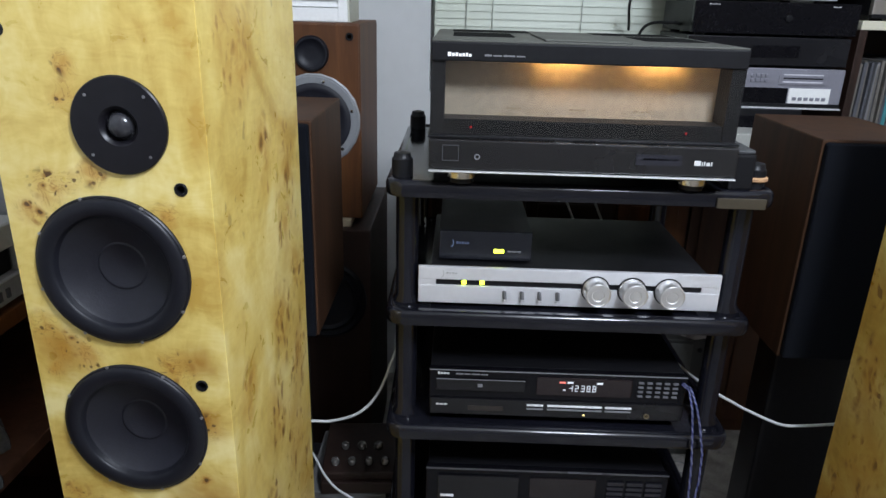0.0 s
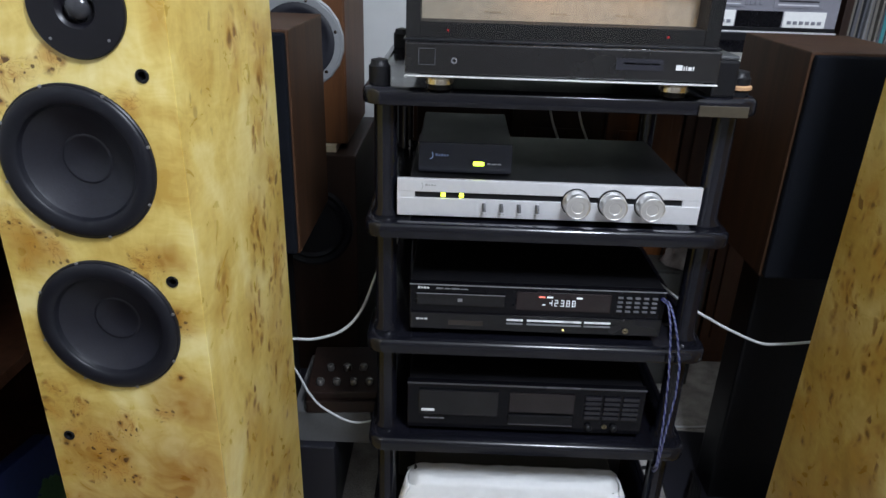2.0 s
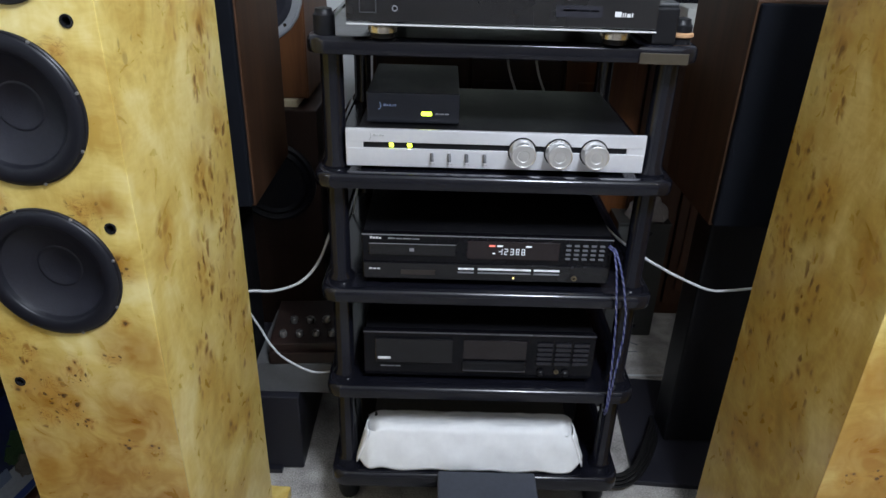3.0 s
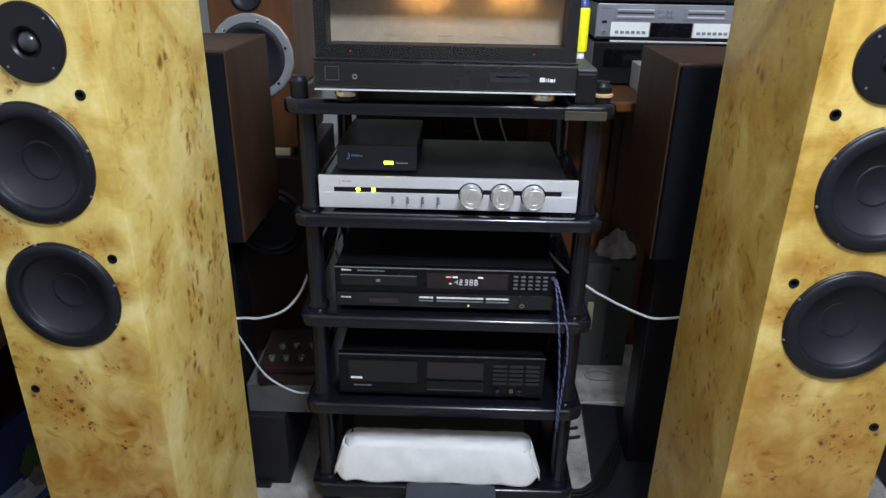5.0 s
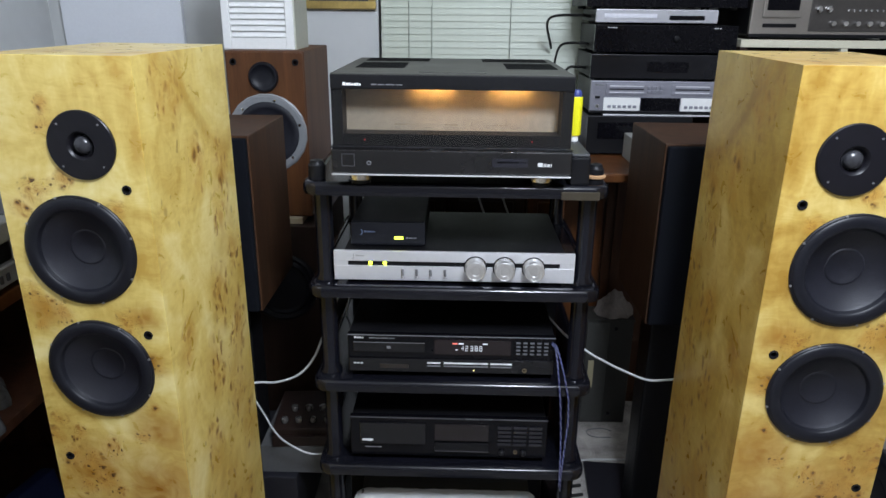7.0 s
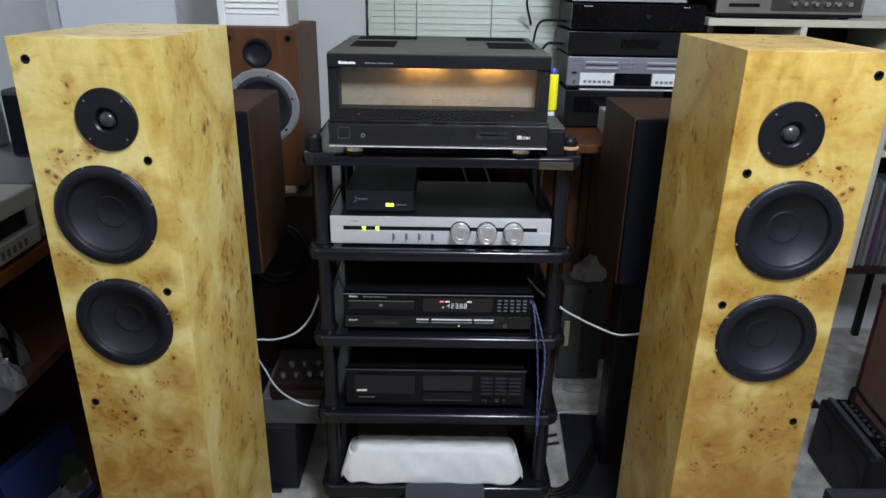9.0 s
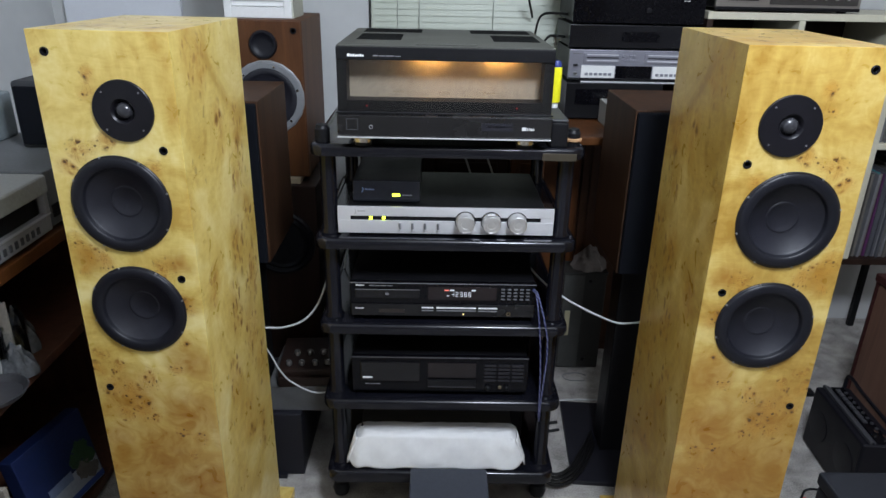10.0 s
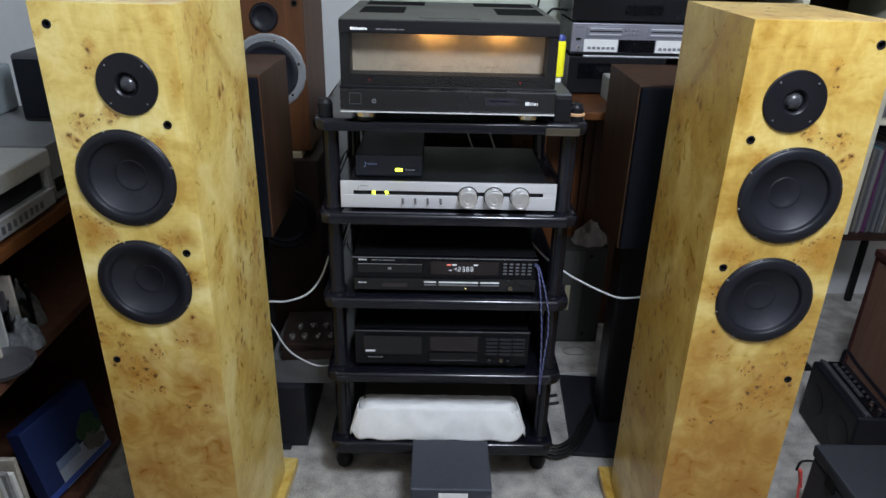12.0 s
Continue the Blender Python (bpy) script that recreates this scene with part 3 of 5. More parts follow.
# dusty lid with its plate and vents
DUSTY = plain("dusty_black_paint", (0.060, 0.060, 0.050), 0.6, vary=0.18, scale=25)
VENT = plain("matt_black_vent", (0.006, 0.006, 0.006), 0.9, spec=0.08)
part("lid", box(-AW + 0.001, AW - 0.001, 0.002, AD - 0.002, AT, AT + 0.0025, 0.0008), DUSTY, amp, "dusty grey-black lid")
part("lid_plate", box(-0.060, 0.062, 0.020, 0.255, AT + 0.0026, AT + 0.0050, 0.0008), DUSTY, amp)
for x0, x1, y0, y1, count in ((-0.192, -0.055, 0.300, 0.392, 9), (0.062, 0.203, 0.300, 0.392, 9), (-0.190, -0.095, 0.120, 0.258, 6), (0.104, 0.203, 0.120, 0.258, 6)):
    step = (y1 - y0) / count
    for k in range(count):
        part("vent_slat", box(x0, x1, y0 + step * k, y0 + step * (k + 0.74), AT + 0.0026, AT + 0.0034), VENT, amp)
part("panel_label", box(0.075, 0.140, -0.0188, -0.0175, 0.040, 0.056), plain("blue_grey_print", (0.014, 0.014, 0.020), 0.4), amp)


# ---- preamplifier ----
pre = thing("preamplifier", 0.0, 0.0, 0.800, "slim preamplifier with a brushed silver front and three knobs", "preamplifier")
part("case", box(-0.222, 0.222, 0.008, 0.295, 0.006, 0.064, 0.002), STEEL_BLACK, pre, "black steel case")
fp = box(-0.2415, 0.2415, 0.0, 0.008, 0.004, 0.039 - 0.0045, 0.0012)
box(-0.2415, 0.2415, 0.0, 0.008, 0.0445, 0.066, 0.0012, bm=fp)
box(-0.2415, -0.2135, 0.0005, 0.008, 0.034, 0.045, bm=fp)
box(0.2120, 0.2415, 0.0005, 0.008, 0.034, 0.045, bm=fp)
part("front_plate", fp, SILVER, pre, "brushed silver front plate with a slot")
part("slot", box(-0.2135, 0.2120, 0.004, 0.0075, 0.034, 0.045), BLACK, pre)
LED = glow("yellow_led", (0.75, 1.0, 0.05), 5.0)
for x in (-0.168, -0.139):
    part("indicator", box(x - 0.0036, x + 0.0036, 0.0015, 0.0045, 0.0366, 0.0428, 0.001), LED, pre, "glowing yellow-green indicator")
for x in (-0.104, -0.076, -0.048, -0.019):
    lever = box(-0.0016, 0.0016, -0.011, 0.001, -0.009, 0.005, 0.0006)
    bmesh.ops.transform(lever, matrix=pose(x, 0, 0.0235, -18, 0, 14), verts=lever.verts)
    part("switch_lever", lever, plain("dull_grey_lever", (0.16, 0.16, 0.17), 0.4, metal=0.5), pre, "slim grey metal toggle")
for x in (0.043, 0.101, 0.159):
    knob = part("knob", lathe([(0.0212, -0.0005), (0.0212, -0.003), (0.0203, -0.004), (0.0203, -0.0235), (0.0196, -0.0252), (0.0180, -0.0260), (0.0172, -0.0252), (0.0100, -0.0248), (0.0092, -0.0240), (0.0, -0.0240)], 40, "y", (x, 0, 0.0355)), SATIN, pre, "turned aluminium knob", True)
    part("knob_ring", lathe([(0.0232, 0.0), (0.0232, -0.0012), (0.0213, -0.0012), (0.0213, 0.0)], 40, "y", (x, 0, 0.0355)), BLACK, knob)
INK = plain("grey_print_on_silver", (0.34, 0.34, 0.34), 0.6)
part("crescent_mark", hose([(-0.204 + 0.003 * math.cos(radians(a)), 0.0, 0.0545 + 0.006 * math.sin(radians(a))) for a in range(-100, 61, 20)], 0.0005, 6, 1), INK, pre)
bars(pre, "brand_mark", plain("pale_print_on_silver", (0.42, 0.42, 0.42), 0.6), -0.197, 0.055, -0.0004, (0.004, 0.003, 0.004, 0.003), 0.003, 0.001)
for x in (-0.104, -0.076, -0.048, -0.019):
    bars(pre, "small_print", plain("pale_print_on_silver", (0.42, 0.42, 0.42), 0.6), x - 0.002, 0.010, -0.0004, (0.004, 0.003), 0.0015)
for x in (-0.19, 0.19):
    for y in (0.03, 0.26):
        part("foot", rod(0.010, 0.0, 0.007, "z", (x, y, 0)), BLACK, pre)
psu = thing("power_supply_box", -0.135, 0.036, 0.866, "small black power supply with a lit indicator", "power supply")
part("case", box(-0.075, 0.075, 0.0, 0.22, 0.002, 0.050, 0.002), STEEL_BLACK, psu)
part("front_plate", box(-0.075, 0.075, -0.004, 0.0, 0.002, 0.050, 0.001), plain("dark_blue_black", (0.007, 0.008, 0.012), 0.25), psu)
part("indicator", box(0.0135, 0.0305, -0.0055, -0.003, 0.0148, 0.0212, 0.001), LED, psu, "glowing yellow-green indicator")
part("crescent_mark", hose([(-0.056 + 0.004 * math.cos(radians(a)), -0.0042, 0.030 + 0.006 * math.sin(radians(a))) for a in range(-100, 61, 20)], 0.0006, 6, 1), plain("pale_blue_print", (0.20, 0.27, 0.42), 0.5), psu)
bars(psu, "brand_mark", plain("dim_blue_print", (0.07, 0.09, 0.15), 0.5), -0.048, 0.029, -0.0045, (0.004, 0.003, 0.004, 0.003, 0.003), 0.004, 0.001)
bars(psu, "small_print", LETTER_DIM, 0.036, 0.017, -0.0045, (0.005, 0.008, 0.006), 0.0025)
for x in (-0.06, 0.06):
    for y in (0.02, 0.20):
        part("foot", rod(0.007, 0.0, 0.003, "z", (x, y, 0)), BLACK, psu)


# ---- disc player and tape deck ----
cd = thing("compact_disc_player", -0.003, 0.0, 0.585, "black compact disc player with a lit display", "disc player")
part("case", box(-0.215, 0.215, 0.012, 0.30, 0.010, 0.098, 0.002), STEEL_BLACK, cd)
part("front_panel", box(-0.217, 0.217, 0.0, 0.012, 0.010, 0.098, 0.0015), GLOSS_BLACK, cd, "gloss black front panel")
part("disc_tray", box(-0.205, -0.055, -0.003, 0.001, 0.058, 0.080, 0.0012), plain("tray_black", (0.0045, 0.0044, 0.0058), 0.24), cd, "closed disc tray door")
part("edge_line", box(-0.217, 0.217, -0.0012, 0.001, 0.0945, 0.0962), LETTER_DIM, cd)
part("tray_line", box(-0.205, -0.055, -0.0034, -0.0026, 0.0790, 0.0802), LETTER_DIM, cd, "thin pale line over the tray")
part("small_plate", box(-0.150, -0.090, -0.0046, -0.0036, 0.021, 0.030), plain("dim_brown_plate", (0.022, 0.017, 0.014), 0.4), cd, "dim brown plate")
part("lower_step", box(-0.215, 0.215, -0.004, 0.001, 0.012, 0.043, 0.0012), plain("tray_black", (0.0045, 0.0044, 0.0058), 0.24), cd)
part("display_window", box(-0.035, 0.125, -0.0022, 0.001, 0.054, 0.088, 0.001), plain("display_glass", (0.013, 0.008, 0.009), 0.12), cd, "smoked display window")
DIGIT = glow("display_white", (0.85, 0.92, 1.0), 0.55)
RDIGIT = glow("display_red", (1.0, 0.22, 0.17), 1.0)
b = bmesh.new()
for x0, segs in ((0.012, "bcg"), (0.024, "abged"), (0.037, "abcdg"), (0.049, "abcdefg"), (0.061, "abcdefg")):
    seg_at = {"a": (0, 0.016, 0.008, 0.0015), "d": (0, 0.0, 0.008, 0.0015), "g": (0, 0.008, 0.008, 0.0015), "b": (0.007, 0.008, 0.0015, 0.0085), "c": (0.007, 0.0, 0.0015, 0.0085), "e": (0, 0.0, 0.0015, 0.0085), "f": (0, 0.008, 0.0015, 0.0085)}
    for s in segs:
        dx, dz, w, h = seg_at[s]
        box(0.020 + 0.80 * (x0 - 0.012 + 0.85 * dx), 0.020 + 0.80 * (x0 - 0.012 + 0.85 * dx + 0.8 * w), -0.0030, -0.0021, 0.0635 + 0.66 * dz, 0.0635 + 0.66 * (dz + h), bm=b)
box(0.016, 0.026, -0.0030, -0.0021, 0.0785, 0.0815, bm=b)
box(0.066, 0.076, -0.0030, -0.0021, 0.0785, 0.0815, bm=b)
box(0.009, 0.014, -0.0030, -0.0021, 0.0645, 0.0665, bm=b)
part("display_digits", b, DIGIT, cd, "glowing white display segments")
part("display_mark", box(0.003, 0.013, -0.0030, -0.0021, 0.0785, 0.0812), RDIGIT, cd, "glowing red display mark")
KEY = plain("grey_key", (0.11, 0.11, 0.12), 0.4)
for r in range(4):
    for c in range(5):
        x, z = 0.136 + 0.0145 * c, 0.082 - 0.0085 * r
        part("number_key", box(x, x + 0.0085, -0.0035, 0.0, z, z + 0.0030, 0.0005), KEY, cd)
LINE = plain("silver_key_line", (0.80, 0.80, 0.82), 0.3, metal=0.2)
for x0, x1 in ((-0.050, -0.022), (-0.015, 0.078), (0.083, 0.128)):
    part("key_bar", box(x0, x1, -0.0065, -0.003, 0.0335, 0.0365, 0.0006), LINE, cd, "slim silver key bar")
    part("key_bar", box(x0, x1, -0.0062, -0.003, 0.0265, 0.0290, 0.0006), LETTER_DIM, cd)
part("standby_lamp", box(0.047, 0.050, -0.0050, -0.003, 0.017, 0.020), glow("amber_led", (1.0, 0.8, 0.3), 1.6), cd)
part("phones_socket", lathe([(0.005, -0.004), (0.005, -0.006), (0.0028, -0.006), (0.0028, -0.001)], 16, "y", (0.155, 0, 0.021)), BRASS, cd, "gold-rimmed headphone socket", True)
bars(cd, "brand_mark", LETTER, -0.203, 0.0875, -0.0006, (0.004, 0.004, 0.004, 0.004), 0.004, 0.001)
bars(cd, "model_mark", LETTER_DIM, -0.172, 0.0875, -0.0006, (0.012, 0.010, 0.014, 0.012), 0.0025, 0.002)
bars(cd, "small_print", LETTER, -0.205, 0.030, -0.0046, (0.005, 0.006, 0.005), 0.003)
bars(cd, "tray_mark", LETTER_DIM, -0.135, 0.066, -0.0036, (0.008,), 0.006)
for x in (-0.18, 0.18):
    for y in (0.04, 0.26):
        part("foot", rod(0.014, 0.0, 0.011, "z", (x, y, 0)), BLACK, cd)

deck = thing("cassette_deck", -0.006, 0.0, 0.374, "black cassette deck with a dark display window", "cassette deck")
part("case", box(-0.213, 0.213, 0.012, 0.29, 0.010, 0.108, 0.002), STEEL_BLACK, deck)
part("front_panel", box(-0.216, 0.216, 0.0, 0.012, 0.010, 0.110, 0.0015), GLOSS_BLACK, deck, "gloss black front panel")
part("top_edge", box(-0.216, 0.216, -0.002, 0.004, 0.1062, 0.1085), plain("thin_grey_edge", (0.10, 0.10, 0.11), 0.25, metal=0.5), deck)
part("well_door", box(-0.195, -0.050, -0.004, 0.001, 0.040, 0.095, 0.002), plain("tray_black", (0.0045, 0.0044, 0.0058), 0.24), deck, "cassette well door")
part("display_window", box(-0.030, 0.088, -0.003, 0.001, 0.052, 0.094, 0.001), plain("display_brown", (0.011, 0.008, 0.009), 0.14), deck, "smoked display window")
part("button_bar", box(-0.030, 0.088, -0.005, 0.0, 0.026, 0.046, 0.0015), BLACK, deck)
part("button_edge", box(-0.030, 0.088, -0.0056, -0.003, 0.0262, 0.0280), plain("thin_grey_edge", (0.10, 0.10, 0.11), 0.25, metal=0.5), deck)
for r in range(5):
    for c in range(3):
        part("key", box(0.108 + 0.034 * c, 0.137 + 0.034 * c, -0.0035, 0.0, 0.042 + 0.0105 * r, 0.0495 + 0.0105 * r, 0.0008), plain("dark_key_gloss", (0.012, 0.012, 0.016), 0.18, spec=0.5), deck)
for x in (0.118, 0.165):
    part("dial", lathe([(0.006, 0.0), (0.006, -0.006), (0.004, -0.008), (0.0, -0.008)], 20, "y", (x, 0, 0.024)), BLACK, deck, "", True)
part("phones_socket", lathe([(0.0045, 0.0), (0.0045, -0.003), (0.0026, -0.003), (0.0026, 0.004)], 16, "y", (0.148, 0, 0.026)), BRASS, deck, "gold-rimmed headphone socket", True)
part("power_key", box(-0.190, -0.166, -0.0060, -0.002, 0.050, 0.0545, 0.0008), LINE, deck, "pale power key")
bars(deck, "small_print", LETTER_DIM, -0.185, 0.030, -0.0006, (0.01, 0.014, 0.01), 0.0025)
for x in (-0.18, 0.18):
    for y in (0.04, 0.25):
        part("foot", rod(0.014, 0.0, 0.011, "z", (x, y, 0)), BLACK, deck)


# ---- cloth-covered box on the bottom shelf ----
def flap(s):
    """A slack corner of the cloth hanging at one end."""
    b = bmesh.new()
    rows = []
    for j in range(9):
        row = []
        for i in range(7):
            p, q = j / 8, i / 6
            row.append(b.verts.new((s * (0.205 + 0.020 * p + 0.008 * math.sin(3 * q + p)), 0.004 + 0.055 * q - 0.006 * p, 0.084 - 0.074 * p + 0.020 * q * p)))
        rows.append(row)
    for p, q in zip(rows, rows[1:]):
        for i in range(6):
            b.faces.new((p[i], p[i + 1], q[i + 1], q[i]))
    return b


def drape():
    """A white cloth thrown over a box, with slack folds at its ends."""
    b = bmesh.new()
    nx, ny = 60, 34
    rows = []
    for j in range(ny + 1):
        v = j / ny
        row = []
        for i in range(nx + 1):
            u = i / nx * 2 - 1
            x = 0.232 * u
            # section: front hem, crisp front edge, flat top to the back
            e = max(0.0, abs(u) - 0.86) / 0.14
            if v < 0.5:
                k = v / 0.5
                y, z = -0.014 + 0.022 * k ** 1.5, 0.003 + 0.084 * k
                x *= 1.0 - 0.085 * k
                z += 0.022 * e * e * (1 - k)
            else:
                k = (v - 0.5) / 0.5
                y, z = 0.008 + 0.052 * k, 0.087 + 0.008 * math.sin(min(1, k * 3) * math.pi / 2)
                x *= 0.915
                z -= 0.030 * e * e * (1 - 0.5 * k)
            y += 0.022 * e * e * (1 - v) + 0.0035 * noise.noise(Vector((u * 6, v * 4, 2.0)))
            x += 0.003 * noise.noise(Vector((u * 4, v * 6, 7.0)))
            z += 0.0030 * noise.noise(Vector((u * 7, v * 5, 4.0))) + 0.0016 * math.sin(14 * u) * (1 - v)
            row.append(b.verts.new((x, y, max(0.002, z))))
        rows.append(row)
    for p, q in zip(rows, rows[1:]):
        for i in range(nx):
            b.faces.new((p[i], p[i + 1], q[i + 1], q[i]))
    return b


cloth = tagged(link(drape(), "white_cloth", CLOTH, True), "white cotton cloth draped over a boxed unit", "cloth")
cloth.matrix_world = pose(-0.012, -0.004, 0.155)
for s in (-1, 1):
    fl = part("hanging_corner", flap(s), CLOTH, cloth, "", True)
    fl.modifiers.new("thickness", "SOLIDIFY").thickness = 0.003
sol = cloth.modifiers.new("thickness", "SOLIDIFY")
sol.thickness = 0.003
covered = thing("covered_unit", -0.012, 0.02, 0.155, "dark boxed unit under a white cloth", "box")
part("case", box(-0.185, 0.185, 0.0, 0.25, 0.0, 0.074, 0.004), BLACK, covered)
# dark lid put where the shelf above shades the top of the cloth
part("lid", box(-0.198, 0.198, 0.022, 0.262, 0.075, 0.091, 0.003), plain("shade_olive_board", (0.055, 0.052, 0.044), 0.8, vary=0.2), covered, "olive-brown lid coloured like the shade under the shelf")
for sx in (-1, 1):
    part("side_block", box(sx * 0.215 - 0.020, sx * 0.215 + 0.020, 0.10, 0.28, 0.0, 0.15, 0.004), BLACK, covered)

# ---- small block in front of the rack ----
blk = thing("grey_plinth_box", 0.020, -0.125, 0.0, "small slate-grey box on the carpet before the rack", "box")
part("body", box(-0.097, 0.097, -0.088, 0.088, 0.004, 0.178, 0.006, 3), plain("slate_grey_coating", (0.034, 0.039, 0.052), 0.6, vary=0.2, bump=0.3, bump_scale=500), blk)
part("label_plate", box(-0.030, 0.040, -0.0895, -0.0875, 0.140, 0.166, 0.0005), WHITE_PLASTIC, blk, "white paper label")
for sx in (-0.07, 0.07):
    for sy in (-0.06, 0.06):
        part("foot", rod(0.010, 0.0, 0.005, "z", (sx, sy, 0)), BLACK, blk)


# ---- window blind, louvre and picture on the far wall ----
win = tagged(new("window_1"), "white-framed window behind a closed slatted blind", "window", kind="structure")
win.matrix_world = pose(0.172, 1.15, 1.0)
part("window_frame", box(-0.447, 0.447, 0.05, 0.09, 0.0, 0.05, 0.004), WHITE_PLASTIC, win)
for x in (-0.422, 0.422):
    part("window_frame", box(x - 0.025, x + 0.025, 0.05, 0.09, 0.05, 1.1, 0.004), WHITE_PLASTIC, win)
part("pane", box(-0.397, 0.397, 0.066, 0.071, 0.05, 1.1), clear_glass("window_glass", (0.25, 0.27, 0.3)), win)
setting("backdrop", box(-0.6, 0.9, 1.60, 1.62, 0.6, 2.4), plain("night_outside", (0.01, 0.012, 0.02), 0.9), "dark night outside the window", "backdrop")
blind = thing("window_blind", 0.170, 1.128, 1.02, "pale green-white slatted blind, closed", "blind")
SLAT = plain("blind_slat", (0.50, 0.54, 0.44), 0.45, vary=0.05, scale=8)
sl = box(-0.432, 0.432, -0.0117, 0.0117, -0.0006, 0.0006)
bmesh.ops.transform(sl, matrix=pose(0, 0, 0, 79, 0, 0), verts=sl.verts)
first = part("slat", sl, SLAT, blind)
first.location.z = 0.02
for k in range(1, 50):
    o = first.copy()
    scene.collection.objects.link(o)
    o.location.z = 0.02 + 0.0212 * k
    o.rotation_euler.x = radians(1.5 * math.sin(k * 2.1))
part("head_rail", box(-0.436, 0.436, -0.018, 0.018, 1.07, 1.10, 0.003), WHITE_PLASTIC, blind)
for x in (-0.339, -0.262, 0.0, 0.24, 0.335):
    part("ladder_cord", rod(0.0011, 0.0, 1.07, "z", (x, -0.0125, 0), 6), plain("blind_cord", (0.30, 0.32, 0.28), 0.8), blind)

louvre = thing("louvred_panel", -0.548, 0.66, 1.213, "white louvred wooden panel standing on a loudspeaker", "louvre")
LW, LH = 0.098, 0.30
for x in (-LW + 0.011, LW - 0.011):
    part("stile", box(x - 0.011, x + 0.011, 0.0, 0.022, 0.0, LH, 0.002), WHITE_PLASTIC, louvre)
for z in (0.0, LH - 0.03):
    part("rail", box(-LW + 0.022, LW - 0.022, 0.001, 0.021, z, z + 0.030, 0.002), WHITE_PLASTIC, louvre)
for k in range(15):
    lv = box(-LW + 0.021, LW - 0.021, -0.0108, 0.0108, -0.0018, 0.0018, 0.001)
    bmesh.ops.transform(lv, matrix=pose(0, 0.012, 0.041 + 0.0156 * k, 56, 0, 0), verts=lv.verts)
    part("slat", lv, WHITE_PLASTIC, louvre)
part("side_panel", box(LW, LW + 0.004, 0.004, 0.16, 0.0, LH), plain("dusty_cream", (0.48, 0.48, 0.40), 0.6), louvre)
part("back_panel", box(-LW, LW, 0.150, 0.160, 0.0, LH), WHITE_PLASTIC, louvre)

pic = thing("framed_picture", -0.405, 1.148, 1.318, "gilt-framed dark picture on the wall", "picture")
GILT = plain("gilt_moulding", (0.50, 0.36, 0.12), 0.35, metal=0.7, vary=0.2)
for x0, x1, z0, z1 in ((-0.125, 0.125, 0.0, 0.026), (-0.125, 0.125, 0.324, 0.35), (-0.125, -0.099, 0.026, 0.324), (0.099, 0.125, 0.026, 0.324)):
    part("moulding", box(x0, x1, -0.022, 0.0, z0, z1, 0.004), GILT, pic)
part("print", box(-0.10, 0.10, -0.010, -0.004, 0.02, 0.33), plain("dark_print", (0.03, 0.03, 0.03), 0.5, vary=0.6), pic)

board = thing("white_door_panel", -1.14, 1.146, 0.02, "plain white panel against the far wall", "panel")
part("panel", box(-0.205, 0.205, -0.022, 0.0, 0.0, 1.98, 0.003), plain("white_laminate", (0.74, 0.76, 0.80), 0.5, vary=0.03), board)

# ---- older loudspeakers at the back ----
ALU = plain("cast_aluminium_ring", (0.30, 0.31, 0.32), 0.45, metal=0.4, vary=0.1)
old = thing("bookshelf_loudspeaker", -0.521, 0.60, 0.752, "red-brown wooden loudspeaker with a silver-ringed woofer", "loudspeaker")
part("cabinet", box(-0.107, 0.107, 0.004, 0.34, 0.0, 0.461, 0.004), REDWOOD, old)
part("front_baffle", box(-0.104, 0.104, 0.0, 0.006, 0.004, 0.457, 0.002), REDWOOD, old)
part("tweeter", lathe([(0.040, 0.004), (0.040, -0.004), (0.037, -0.008), (0.033, -0.008), (0.029, -0.004), (0.014, 0.0), (0.0, -0.001)], 40, "y", (-0.004, -0.002, 0.393), False), RUBBER, old, "black cone tweeter", True)
wf = part("woofer", lathe([(0.109, 0.0), (0.109, -0.005), (0.106, -0.007), (0.092, -0.006), (0.091, -0.001)], 20, "y", (0, 0, 0), False), ALU, old, "woofer in a silver metal ring")
for v in wf.data.vertices:
    v.co = Matrix.Translation((-0.002, 0, 0.241)) @ Matrix.Rotation(radians(9), 4, "Y") @ v.co
part("ring", lathe([(0.102, -0.0072), (0.101, -0.0085), (0.087, -0.0075), (0.085, -0.001)], 56, "y", (-0.002, 0, 0.241), False), ALU, wf, "", True)
part("cone", lathe([(0.0880, -0.0050), (0.082, -0.0065), (0.074, -0.0085), (0.068, -0.0060), (0.064, -0.0045), (0.022, -0.0010), (0.016, -0.0035), (0.0, -0.0050)], 56, "y", (-0.002, -0.001, 0.241), False), CONE, wf, "black paper cone", True)
for k in range(6):
    a = 2 * math.pi * (k + 0.25) / 6
    part("screw", lathe([(0.004, -0.006), (0.004, -0.0085), (0.0, -0.009)], 10, "y", (-0.002 + 0.093 * math.cos(a), 0, 0.241 + 0.093 * math.sin(a))), CHROME, wf)
for x in (-0.084, 0.084):
    part("grille_socket", lathe([(0.009, 0.0), (0.009, -0.003), (0.005, -0.003), (0.005, 0.001)], 16, "y", (x, 0, 0.432)), BLACK, old, "", True)

